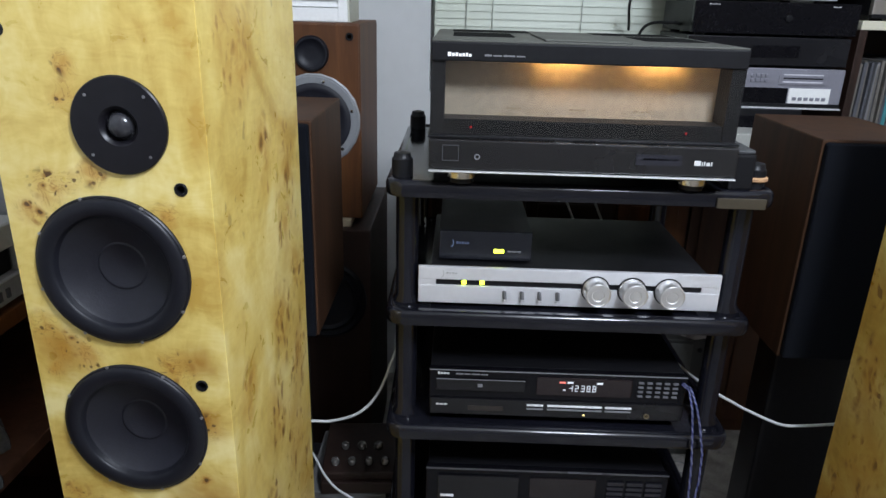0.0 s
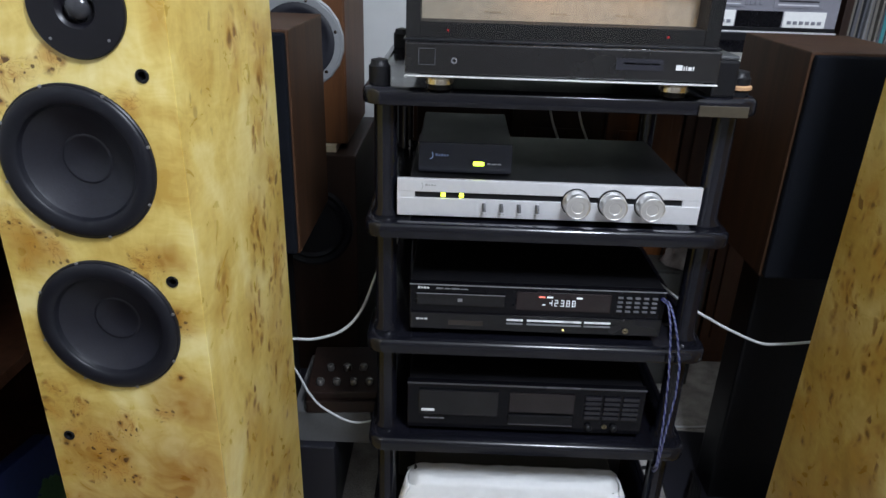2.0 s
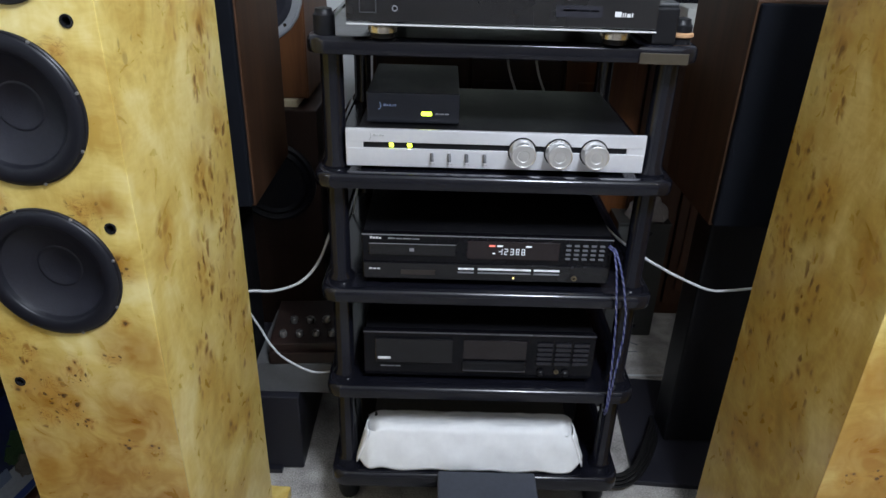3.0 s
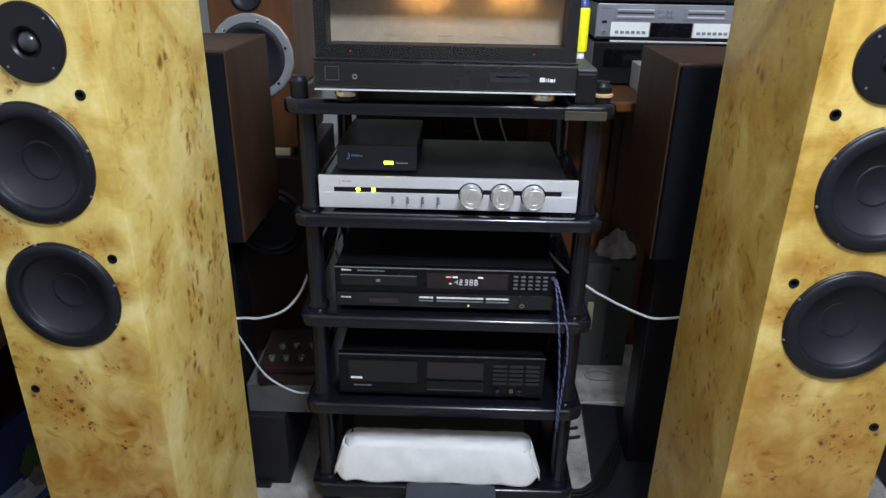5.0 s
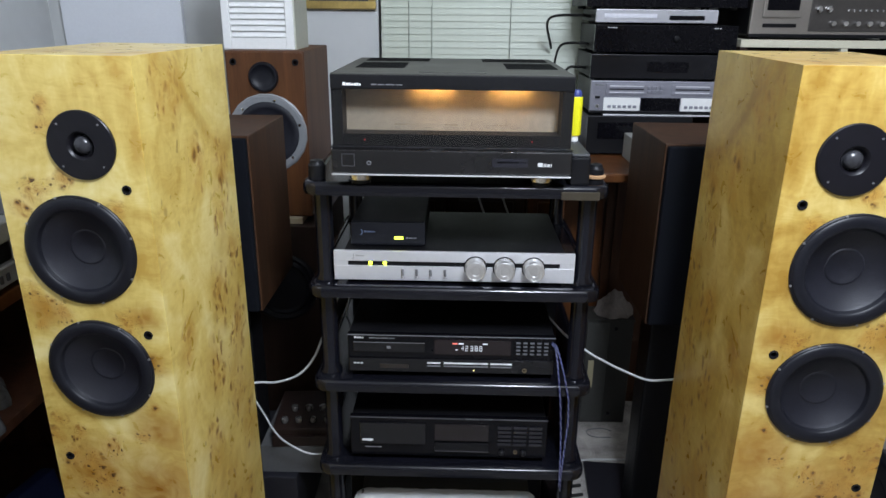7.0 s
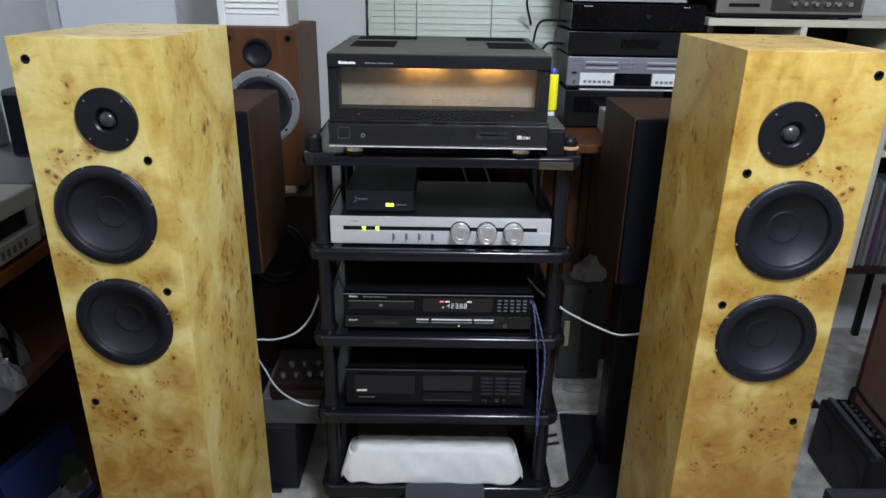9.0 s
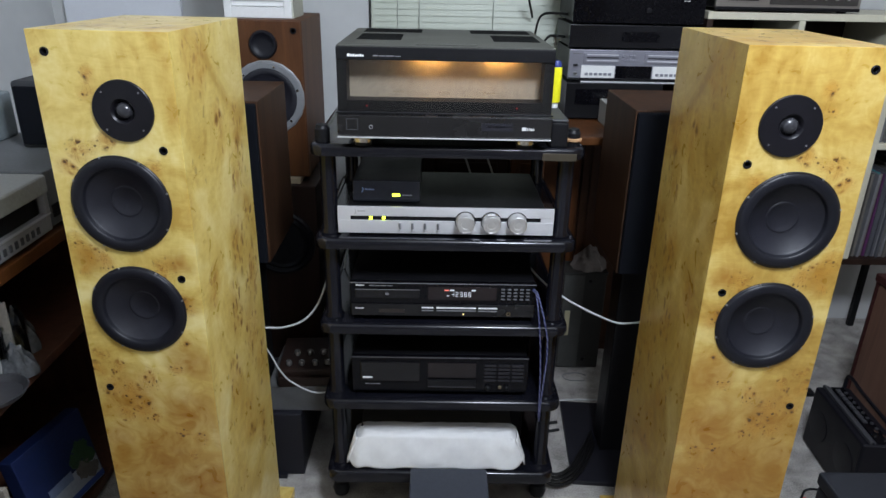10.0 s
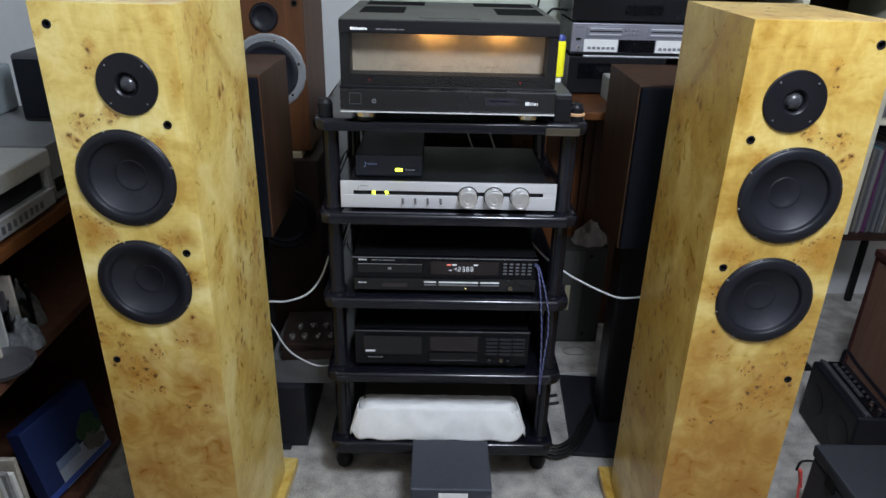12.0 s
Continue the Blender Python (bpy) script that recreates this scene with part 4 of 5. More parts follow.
base = thing("large_loudspeaker", -0.545, 0.56, 0.0, "large dark brown loudspeaker on the floor", "loudspeaker")
part("cabinet", box(-0.165, 0.155, 0.0, 0.42, 0.0, 0.735, 0.004), DARKWOOD, base)
wf = part("woofer", lathe([(0.105, 0.0), (0.105, -0.006), (0.098, -0.010), (0.088, -0.004), (0.080, -0.012), (0.072, -0.004), (0.025, -0.0015), (0.0, -0.006)], 48, "y", (0.04, 0, 0.55)), RUBBER, base, "black woofer", True)
# narrow wooden ledge; the light on it is put into its pale colour
ledge = thing("wooden_ledge", -0.495, 0.592, 0.735, "pale lit wooden ledge under a loudspeaker", "batten")
part("batten", box(-0.06, 0.055, -0.006, 0.30, 0.0, 0.017, 0.001), plain("lit_wood", (0.50, 0.42, 0.28), 0.7), ledge)


def stand_speaker(x, y, z0, z1, s, label):
    """A walnut box loudspeaker with a dark cloth front on a black column stand. s: side of the rack."""
    root = thing("stand_loudspeaker", x, y, z0, label, "loudspeaker", group="pair of walnut stand loudspeakers")
    h = z1 - z0
    part("cabinet", box(-0.105, 0.105, 0.018, 0.31, 0.0, h, 0.003), WALNUT, root, "walnut veneer cabinet")
    part("grille", box(-0.102, 0.102, 0.0, 0.018, 0.004, h - 0.004, 0.006, 3), NAVY_CLOTH, root, "navy-black cloth grille")
    st = thing("speaker_stand", x, y + 0.02, 0.0, "black steel column loudspeaker stand", "speaker stand", group="pair of loudspeaker stands")
    part("top_plate", box(-0.09, 0.09, 0.02, 0.25, z0 - 0.008, z0, 0.001), STEEL_BLACK, st)
    left, right = (-0.066, 0.095) if s > 0 else (-0.050, 0.050)
    part("column", box(left, right, 0.07, 0.16, 0.012, z0 - 0.008, 0.006), STEEL_BLACK, st)
    base = box(-0.158, 0.150, -0.195, 0.195, 0.0, 0.013, 0.002) if s > 0 else box(-0.10, 0.10, -0.125, 0.125, 0.0, 0.012, 0.001)
    bmesh.ops.transform(base, matrix=pose(0.0, 0.118, 0, 0, 0, -4) if s > 0 else pose(0.0, 0.125, 0), verts=base.verts)
    part("base_plate", base, plain("blue_black_coating", (0.008, 0.008, 0.013), 0.55), st)
    return root


stand_speaker(-0.535, 0.10, 0.675, 1.072, -1, "walnut stand loudspeaker with a dark cloth grille")
stand_speaker(0.550, 0.155, 0.636, 1.058, 1, "walnut stand loudspeaker with a dark cloth grille")

# ---- sideboard and stack of decks behind the rack ----
side = thing("sideboard", 0.0, 0.52, 0.0, "red-brown varnished wooden sideboard with panelled doors", "sideboard")
part("carcass", box(-0.25, 0.300, 0.022, 0.46, 0.0, 0.885, 0.003), SIDEWOOD, side)
part("side_cupboard", box(0.300, 0.798, 0.345, 0.46, 0.0, 0.885, 0.003), SIDEWOOD, side)
part("top", box(-0.26, 0.803, 0.004, 0.47, 0.885, 0.910, 0.006, 3), ORANGE_WOOD, side, "orange-brown varnished moulded top")
for x0, x1, y0, mat in ((-0.24, -0.03, 0.004, DARKWOOD), (-0.02, 0.185, 0.004, DARKWOOD), (0.195, 0.296, 0.004, ORANGE_WOOD), (0.305, 0.475, 0.327, ORANGE_WOOD), (0.483, 0.635, 0.327, SIDEWOOD), (0.643, 0.793, 0.327, SIDEWOOD)):
    d = part("door", box(x0, x1, y0, y0 + 0.018, 0.05, 0.875, 0.003), mat, side)
    part("panel", box(x0 + 0.028, x1 - 0.028, y0 - 0.006, y0 + 0.001, 0.10, 0.83, 0.004), mat, d)
for x in (0.17, 0.215):
    part("door_pull", rod(0.006, -0.012, 0.004, "y", (x, 0, 0.52), 12, 0.002), BRASS, side)


def deck_unit(name, x0, x1, y, z, h, d, mat, label, category, face=None):
    root = thing(name, (x0 + x1) / 2, y, z, label, category)
    w = (x1 - x0) / 2
    part("case", box(-w + 0.003, w - 0.003, 0.014, d, 0.008, h, 0.002), STEEL_BLACK, root)
    part("front_panel", box(-w, w, 0.0, 0.014, 0.006, h, 0.002), face or mat, root)
    for fx in (-w + 0.03, w - 0.03):
        for fy in (0.03, d - 0.03):
            part("foot", rod(0.013, 0.0, 0.009, "z", (fx, fy, 0)), BLACK, root)
    return root, w


DX0, DX1, DY = 0.392, 0.795, 0.79
lowbox, w = deck_unit("black_component", DX0 - 0.005, DX1 - 0.10, DY - 0.02, 0.910, 0.118, 0.24, BLACK, "black hi-fi component on the sideboard", "component")
part("display_window", box(-w + 0.03, w - 0.10, -0.002, 0.002, 0.05, 0.10, 0.002), GLOSS_BLACK, lowbox)
SILVER_GREY = plain("silver_grey_panel", (0.27, 0.27, 0.31), 0.4, metal=0.45, vary=0.06)
silver, w = deck_unit("silver_tape_deck", DX0, DX1, DY, 1.028, 0.100, 0.26, SILVER_GREY, "silver-grey double cassette deck", "cassette deck")
part("foot_rail", box(-w, w, -0.004, 0.01, 0.006, 0.014, 0.002), BLACK, silver)
part("lower_lip", box(-w + 0.04, w, -0.012, 0.0, 0.0, 0.004, 0.001), SILVER, silver, "thin bright lower lip")
part("key_panel", box(-w + 0.040, -w + 0.147, -0.004, 0.0, 0.014, 0.052, 0.001), WHITE_PLASTIC, silver, "pale key panel")
part("key_panel", box(w - 0.135, w - 0.030, -0.004, 0.0, 0.014, 0.052, 0.001), WHITE_PLASTIC, silver, "pale key panel")
part("display_window", box(-w + 0.150, w - 0.138, -0.003, 0.0, 0.014, 0.052, 0.001), GLOSS_BLACK, silver, "black display window")
for x0 in (-w + 0.045, w - 0.165):
    door = part("well_door", box(x0, x0 + 0.120, -0.003, 0.0, 0.060, 0.092, 0.001), SILVER_GREY, silver)
    for k in range(3):
        part("slot", box(x0 + 0.010, x0 + 0.110, -0.0042, -0.002, 0.066 + 0.009 * k, 0.069 + 0.009 * k), plain("pale_slot", (0.62, 0.62, 0.66), 0.4) if k != 1 else BLACK, door)
for k in range(6):
    part("key", box(-w + 0.052 + 0.015 * k, -w + 0.062 + 0.015 * k, -0.0062, -0.003, 0.022, 0.030, 0.0008), SILVER_GREY, silver)
    part("key", box(w - 0.125 + 0.015 * k, w - 0.115 + 0.015 * k, -0.0062, -0.003, 0.022, 0.030, 0.0008), SILVER_GREY, silver)
for k in range(2):
    for j in range(4):
        part("key", box(-0.035 + 0.012 * j, -0.027 + 0.012 * j, -0.004, 0.0, 0.066 + 0.012 * k, 0.074 + 0.012 * k, 0.0008), SILVER_GREY, silver)
part("slider", box(-w + 0.014, -w + 0.028, -0.006, 0.0, 0.050, 0.056, 0.001), BLACK, silver)
part("socket", lathe([(0.006, 0.0), (0.006, -0.004), (0.003, -0.004), (0.003, 0.002)], 16, "y", (-w + 0.022, 0, 0.026)), SATIN, silver, "", True)
bars(silver, "brand_mark", LETTER_DIM, -w + 0.012, 0.086, -0.0005, (0.006, 0.005, 0.005, 0.005), 0.004)
tuner, w = deck_unit("black_tuner", DX0 - 0.004, DX1, DY + 0.005, 1.128, 0.075, 0.27, BLACK, "black tuner in a stack of decks", "tuner", plain("blue_black_panel", (0.005, 0.0053, 0.0075), 0.25))
part("display_window", box(-0.04, 0.08, -0.002, 0.0, 0.025, 0.055, 0.001), GLOSS_BLACK, tuner)
recv, w = deck_unit("black_video_deck", DX0, DX1 + 0.005, DY, 1.203, 0.082, 0.27, BLACK, "black video deck in a stack of decks", "video deck", GLOSS_BLACK)
part("knob", lathe([(0.008, 0.0), (0.008, -0.007), (0.0, -0.009)], 20, "y", (0.03, 0, 0.045)), STEEL_BLACK, recv, "", True)
bars(recv, "brand_mark", LETTER, -w + 0.035, 0.073, -0.0005, (0.006, 0.005, 0.005, 0.006), 0.0025)
bars(recv, "brand_mark", LETTER, w - 0.07, 0.073, -0.0005, (0.006, 0.005, 0.006), 0.0025)
slim, w = deck_unit("slim_silver_player", DX0 - 0.002, DX1 - 0.060, DY - 0.004, 1.285, 0.042, 0.25, plain("dull_silver_panel", (0.42, 0.42, 0.44), 0.4, metal=0.4, vary=0.05), "slim silver disc player on a stack of decks", "disc player")
part("tray", box(-0.15, 0.00, -0.002, 0.001, 0.018, 0.030, 0.001), plain("pale_slot", (0.62, 0.62, 0.66), 0.4), slim)
part("display_window", box(0.035, 0.135, -0.002, 0.0, 0.014, 0.026, 0.001), GLOSS_BLACK, slim)
top, w = deck_unit("black_receiver", DX0 - 0.03, DX1 + 0.02, DY, 1.327, 0.14, 0.30, BLACK, "black receiver on top of a stack of decks", "receiver", GLOSS_BLACK)
for k, x in enumerate((0.335, 0.345, 0.34)):
    z = (1.303, 1.223, 1.153)[k]
    c = tagged(link(hose([(DX0 + 0.02, DY + 0.12, z), (x + 0.02, DY + 0.10, z + 0.006), (x - 0.06 + 0.03 * k, DY + 0.16, z - 0.008), (x - 0.03, DY + 0.3, z - 0.10)], 0.004), "signal_cable", CABLE_BLACK, True), "black cable from the stacked decks", "cable", "cables of the deck stack")
greybit = thing("grey_switch_box", 0.545, 0.66, 0.910, "small pale grey switch box on the sideboard", "box")
part("body", box(-0.05, 0.045, 0.0, 0.10, 0.0, 0.072, 0.004), plain("pale_grey_plastic", (0.34, 0.34, 0.31), 0.6), greybit)

# ---- the glue stick on its block beside the amplifier ----
adapter = thing("black_adapter_box", 0.2445, -0.02, 1.012, "black box beside the amplifier on the rack", "box")
part("body", box(-0.028, 0.008, 0.0, 0.26, 0.0, 0.053, 0.004), BLACK, adapter)
part("lid", box(-0.027, 0.007, 0.004, 0.256, 0.053, 0.059, 0.003), plain("dusty_black", (0.045, 0.047, 0.05), 0.6), adapter)
glue = thing("glue_stick", 0.2400, 0.115, 1.071, "yellow tube with a dark blue cap standing upright", "glue tube")
part("body", lathe([(0.0118, 0.013), (0.0125, 0.015), (0.0125, 0.088), (0.0105, 0.090)], 24, "z"), plain("yellow_label", (0.85, 0.80, 0.02), 0.4), glue, "bright yellow tube", True)
part("foot_ring", rod(0.0085, 0.0, 0.015, "z", (0, 0, 0), 20, 0.001), WHITE_PLASTIC, glue, "white base")
part("cap", lathe([(0.0105, 0.089), (0.0105, 0.097), (0.007, 0.103), (0.0, 0.104)], 20, "z"), plain("blue_cap", (0.03, 0.045, 0.20), 0.4), glue, "dark blue cap", True)
band = thing("rubber_band", 0.270, 0.019, 1.018, "tan rubber band round a post cap", "rubber band")
part("band", lathe([(0.0168, 0.0), (0.0200, 0.002), (0.0200, 0.006), (0.0168, 0.008)], 28, "z"), plain("tan_rubber", (0.42, 0.24, 0.12), 0.6), band, "", True)


# ---- beside the rack, on the floor ----
lb = thing("black_subwoofer", -0.49, 0.135, 0.0, "black box on the carpet beside the rack", "subwoofer")
part("body", box(-0.105, 0.103, 0.0, 0.30, 0.004, 0.210, 0.004), plain("blue_black_coating", (0.008, 0.008, 0.013), 0.55), lb)
part("foot", box(-0.09, 0.09, 0.02, 0.28, 0.0, 0.006), BLACK, lb)
card = thing("cardboard_box", -0.40, 0.155, 0.210, "flat grey cardboard box on a black subwoofer", "box")
part("body", box(-0.078, 0.09, 0.0, 0.22, 0.0, 0.078, 0.002), plain("grey_board", (0.09, 0.09, 0.09), 0.8), card)
mix = thing("wooden_switch_unit", -0.375, 0.165, 0.288, "brown wooden unit with pale round knobs", "switch unit", 4)
DARK_CASE = wood("blackened_wood", (0.022, 0.011, 0.008), (0.010, 0.005, 0.004), 0.5)
part("body", box(-0.072, 0.085, 0.0, 0.18, 0.0, 0.046, 0.004), DARK_CASE, mix, "dark wooden case")
part("front_rail", box(-0.072, 0.085, -0.010, 0.0, 0.0, 0.028, 0.003), DARK_CASE, mix)
for x, y in ((-0.045, 0.030), (-0.010, 0.030), (0.026, 0.030), (0.060, 0.030), (-0.028, 0.085), (0.008, 0.085), (0.045, 0.085)):
    part("knob", lathe([(0.009, 0.046), (0.010, 0.048), (0.0095, 0.055), (0.007, 0.059), (0.0, 0.0605)], 24, "z", (x, y, 0)), plain("dull_pale_knob", (0.22, 0.21, 0.20), 0.25, metal=0.7), mix, "pale metal knob", True)

gc = thing("grey_metal_case", 0.505, 0.725, 0.0, "grey-green steel computer case standing on the carpet", "metal case")
part("case", box(-0.076, 0.074, 0.0, 0.100, 0.004, 0.380, 0.003), GREY_METAL, gc)
part("front_panel", box(-0.074, -0.003, -0.003, 0.0, 0.008, 0.376, 0.001), plain("pale_green_grey", (0.052, 0.053, 0.049), 0.5, vary=0.2), gc)
part("lid", box(-0.078, 0.076, -0.005, 0.101, 0.3800, 0.3880, 0.001), GREY_METAL, gc)
for z in (0.040, 0.355):
    part("screw", rod(0.007, -0.004, 0.0, "y", (0.018, 0, z), 14, 0.001), BLACK, gc)
for x in (-0.06, 0.058):
    for y in (0.015, 0.085):
        part("foot", rod(0.008, 0.0, 0.005, "z", (x, y, 0), 12, 0.001), BLACK, gc)
tag = thing("yellow_switch_plate", 0.452, 0.717, 0.142, "yellowed plastic switch plate on a grey case", "switch plate")
part("plate", box(-0.010, 0.008, 0.0, 0.005, 0.0, 0.098, 0.001), plain("yellowed_plastic", (0.42, 0.38, 0.24), 0.5), tag)


def crumpled(name, x, y, z, r, h, mat, label, category):
    b = bmesh.new()
    bmesh.ops.create_icosphere(b, subdivisions=4, radius=1.0)
    for v in b.verts:
        d = v.co.normalized()
        k = 1 + 0.22 * noise.noise(d * 2.1) + 0.12 * noise.noise(d * 5.0) + 0.06 * noise.noise(d * 12)
        up = max(0.0, d.z)
        v.co = Vector((d.x * r * k * (1 - 0.45 * up), d.y * r * 0.8 * k * (1 - 0.45 * up), max(0.0, d.z * h * k)))
    ob = tagged(link(b, name, mat, True), label, category)
    ob.matrix_world = pose(x, y, z)
    return ob


crumpled("plastic_bag", 0.522, 0.778, 0.388, 0.062, 0.078, plain("pale_plastic_bag", (0.20, 0.175, 0.16), 0.5, vary=0.2), "crumpled pale plastic bag on a grey case", "bag")

# ---- cables ----
def cable(pts, r, mat, label, group="cables behind the rack"):
    return tagged(link(hose(pts, r), "cable", mat, True), label, "cable", group)


cable([(-0.50, 0.06, 0.512), (-0.450, 0.09, 0.507), (-0.408, 0.10, 0.503), (-0.355, 0.10, 0.524), (-0.318, 0.11, 0.566), (-0.292, 0.14, 0.63), (-0.26, 0.20, 0.70), (-0.20, 0.30, 0.72)], 0.0027, CABLE_WHITE, "white loudspeaker cable sagging behind the rack")
cable([(-0.50, 0.06, 0.515), (-0.475, 0.09, 0.485), (-0.445, 0.10, 0.42), (-0.425, 0.10, 0.375), (-0.395, 0.10, 0.338), (-0.335, 0.11, 0.300), (-0.28, 0.16, 0.29), (-0.22, 0.25, 0.33)], 0.0023, CABLE_WHITE, "white loudspeaker cable sagging behind the rack")
cable([(0.20, 0.22, 0.66), (0.255, 0.14, 0.622), (0.309, 0.10, 0.595), (0.342, 0.10, 0.576), (0.376, 0.10, 0.558), (0.440, 0.10, 0.531), (0.48, 0.095, 0.533), (0.53, 0.07, 0.556)], 0.0027, CABLE_WHITE, "white loudspeaker cable sagging behind the rack")
for dx in (0.0, 0.05):
    cable([(0.045 + 1.25 * dx, 0.47, 0.98), (0.050 + 1.25 * dx, 0.46, 0.91), (0.058 + 1.25 * dx, 0.45, 0.865), (0.075 + 1.25 * dx, 0.42, 0.82)], 0.0027, CABLE_WHITE, "thin pale cable hanging behind the rack")
cable([(-0.285, 0.50, 0.98), (-0.262, 0.47, 0.90), (-0.25, 0.40, 0.76), (-0.275, 0.30, 0.58), (-0.28, 0.22, 0.50)], 0.0023, CABLE_WHITE, "thin pale cable hanging behind the rack")
for k in range(4):
    z = 0.024 + 0.017 * k
    cable([(0.20, 0.26, z + 0.03), (0.262, 0.14, z + 0.010), (0.310, 0.085 - 0.006 * k, z), (0.362, 0.090, z + 0.002), (0.410, 0.140 + 0.012 * k, 0.8 * z + 0.006), (0.452, 0.215 + 0.016 * k, 0.5 * z + 0.012), (0.474, 0.270 + 0.018 * k, 0.020)], 0.0046, CABLE_BLACK, "black mains cable coiled beside the rack")
for k in range(2):
    cable([(0.18, 0.42 + 0.03 * k, 0.030), (0.28, 0.365 + 0.04 * k, 0.006), (0.335, 0.345 + 0.04 * k, 0.006), (0.380, 0.350 + 0.04 * k, 0.008)], 0.0046, CABLE_BLACK, "black mains cable coiled beside the rack")
cable([(0.300, 0.500, 0.003), (0.380, 0.508, 0.003), (0.440, 0.520, 0.003), (0.540, 0.522, 0.003), (0.600, 0.530, 0.003)], 0.0030, CABLE_WHITE, "white loudspeaker cable lying on the carpet")
cable([(0.520, 0.640, 0.002), (0.470, 0.640, 0.002), (0.448, 0.655, 0.002), (0.452, 0.680, 0.002), (0.500, 0.690, 0.002), (0.530, 0.675, 0.002)], 0.0018, plain("grey_cable_sheath", (0.16, 0.16, 0.17), 0.5), "thin grey cable looped on the carpet")


def twisted(path, name="interconnect_cable"):
    """Two thin cores, one blue and one pale, twisted along a hanging path."""
    root = thing(name, 0, 0, 0, "blue and white twisted interconnect cable hanging in front", "cable", group="twisted interconnects")
    n = len(path) * 18
    for phase, mat, nm in ((0, plain("blue_core", (0.018, 0.022, 0.11), 0.4), "blue_core"), (math.pi, plain("pale_core", (0.17, 0.18, 0.29), 0.4), "pale_core")):
        pts = []
        for k in range(n + 1):
            f = k / n * (len(path) - 1)
            i = min(int(f), len(path) - 2)
            p = Vector(path[i]).lerp(Vector(path[i + 1]), f - i)
            a = phase + k * 0.9
            pts.append(p + Vector((0.0010 * math.cos(a), 0.0010 * math.sin(a), 0)))
        part(nm, hose(pts, 0.00105, 6, 2), mat, root, "", True)
    return root


twisted([(0.203, 0.02, 0.668), (0.214, -0.020, 0.672), (0.221, -0.036, 0.650), (0.231, -0.039, 0.615), (0.243, -0.040, 0.560), (0.246, -0.040, 0.505), (0.242, -0.040, 0.43), (0.240, -0.040, 0.375), (0.241, -0.034, 0.335), (0.246, -0.008, 0.305), (0.262, 0.06, 0.26)])
twisted([(0.201, 0.02, 0.667), (0.212, -0.020, 0.668), (0.216, -0.036, 0.640), (0.221, -0.039, 0.60), (0.228, -0.040, 0.54), (0.233, -0.040, 0.47), (0.236, -0.040, 0.40), (0.238, -0.036, 0.345), (0.243, -0.010, 0.315), (0.258, 0.06, 0.27)])

# ---- shelving along the west wall ----
MIDBROWN = wood("mid_brown_wood", (0.115, 0.050, 0.030), (0.060, 0.025, 0.015), 0.45)
lc = thing("open_cabinet", -1.14, -0.55, 0.0, "open wooden cabinet with an orange-brown top", "cabinet")
part("top", box(-0.24, 0.236, -0.70, 1.05, 0.742, 0.772, 0.005), ORANGE_WOOD, lc, "orange-brown wooden top")
for y0 in (-0.70, 0.05, 1.025):
    part("side_panel", box(-0.24, 0.215, y0, y0 + 0.025, 0.0, 0.740, 0.002), MIDBROWN, lc)
for z in (0.018, 0.475):
    for y0, y1 in ((-0.675, 0.05), (0.075, 1.025)):
        part("shelf", box(-0.23, 0.215, y0, y1, z, z + 0.025, 0.003), MIDBROWN, lc)
part("back_panel", box(-0.25, -0.24, -0.70, 1.05, 0.0, 0.740), DARKWOOD, lc)

tt = thing("grey_turntable", -1.12, -0.42, 0.772, "grey and silver turntable with its lid shut", "turntable")
part("plinth", box(-0.19, 0.215, -0.24, 0.465, 0.012, 0.050, 0.004), plain("silver_grey_plinth", (0.38, 0.38, 0.39), 0.35, metal=0.4), tt, "silver-grey plinth with a row of keys")
part("platter_gap", box(-0.18, 0.195, -0.23, 0.455, 0.050, 0.100, 0.003), BLACK, tt)
part("lid", box(-0.195, 0.220, -0.245, 0.470, 0.100, 0.142, 0.007, 3), plain("dusty_grey_lid", (0.30, 0.30, 0.28), 0.45, vary=0.15), tt, "dusty grey lid")
for k in range(11):
    part("key", box(0.2145, 0.2175, 0.190 + 0.021 * k, 0.200 + 0.021 * k, 0.022, 0.038, 0.001), plain("dark_grey_key", (0.06, 0.06, 0.065), 0.5), tt)
part("fascia_lip", box(0.2100, 0.2180, -0.24, 0.465, 0.0500, 0.0530, 0.001), plain("bright_fascia_edge", (0.62, 0.62, 0.63), 0.3, metal=0.5), tt, "bright metal fascia lip")
part("fascia_post", box(0.200, 0.2165, 0.450, 0.465, 0.0530, 0.1000, 0.001), plain("silver_grey_plinth", (0.38, 0.38, 0.39), 0.35, metal=0.4), tt)
for x in (-0.15, 0.17):
    for y in (-0.20, 0.43):
        part("foot", rod(0.018, 0.0, 0.013, "z", (x, y, 0)), BLACK, tt)
dk = thing("dark_grey_deck", -1.12, 0.062, 0.772, "dark grey component beside a turntable", "component")
part("body", box(-0.19, 0.205, 0.0, 0.385, 0.010, 0.142, 0.005), plain("dusty_charcoal", (0.13, 0.135, 0.14), 0.5, vary=0.2), dk)
part("front_strip", box(0.203, 0.208, 0.01, 0.375, 0.03, 0.06, 0.001), BLACK, dk)
for x in (-0.15, 0.16):
    for y in (0.04, 0.34):
        part("foot", rod(0.016, 0.0, 0.011, "z", (x, y, 0)), BLACK, dk)
bx = thing("small_black_speaker", -1.095, 0.275, 0.914, "small black box loudspeaker on a grey component", "loudspeaker")
part("cabinet", box(0.018, 0.10, 0.0, 0.13, 0.0, 0.168, 0.012, 3), plain("charcoal_coating", (0.030, 0.032, 0.036), 0.6), bx)
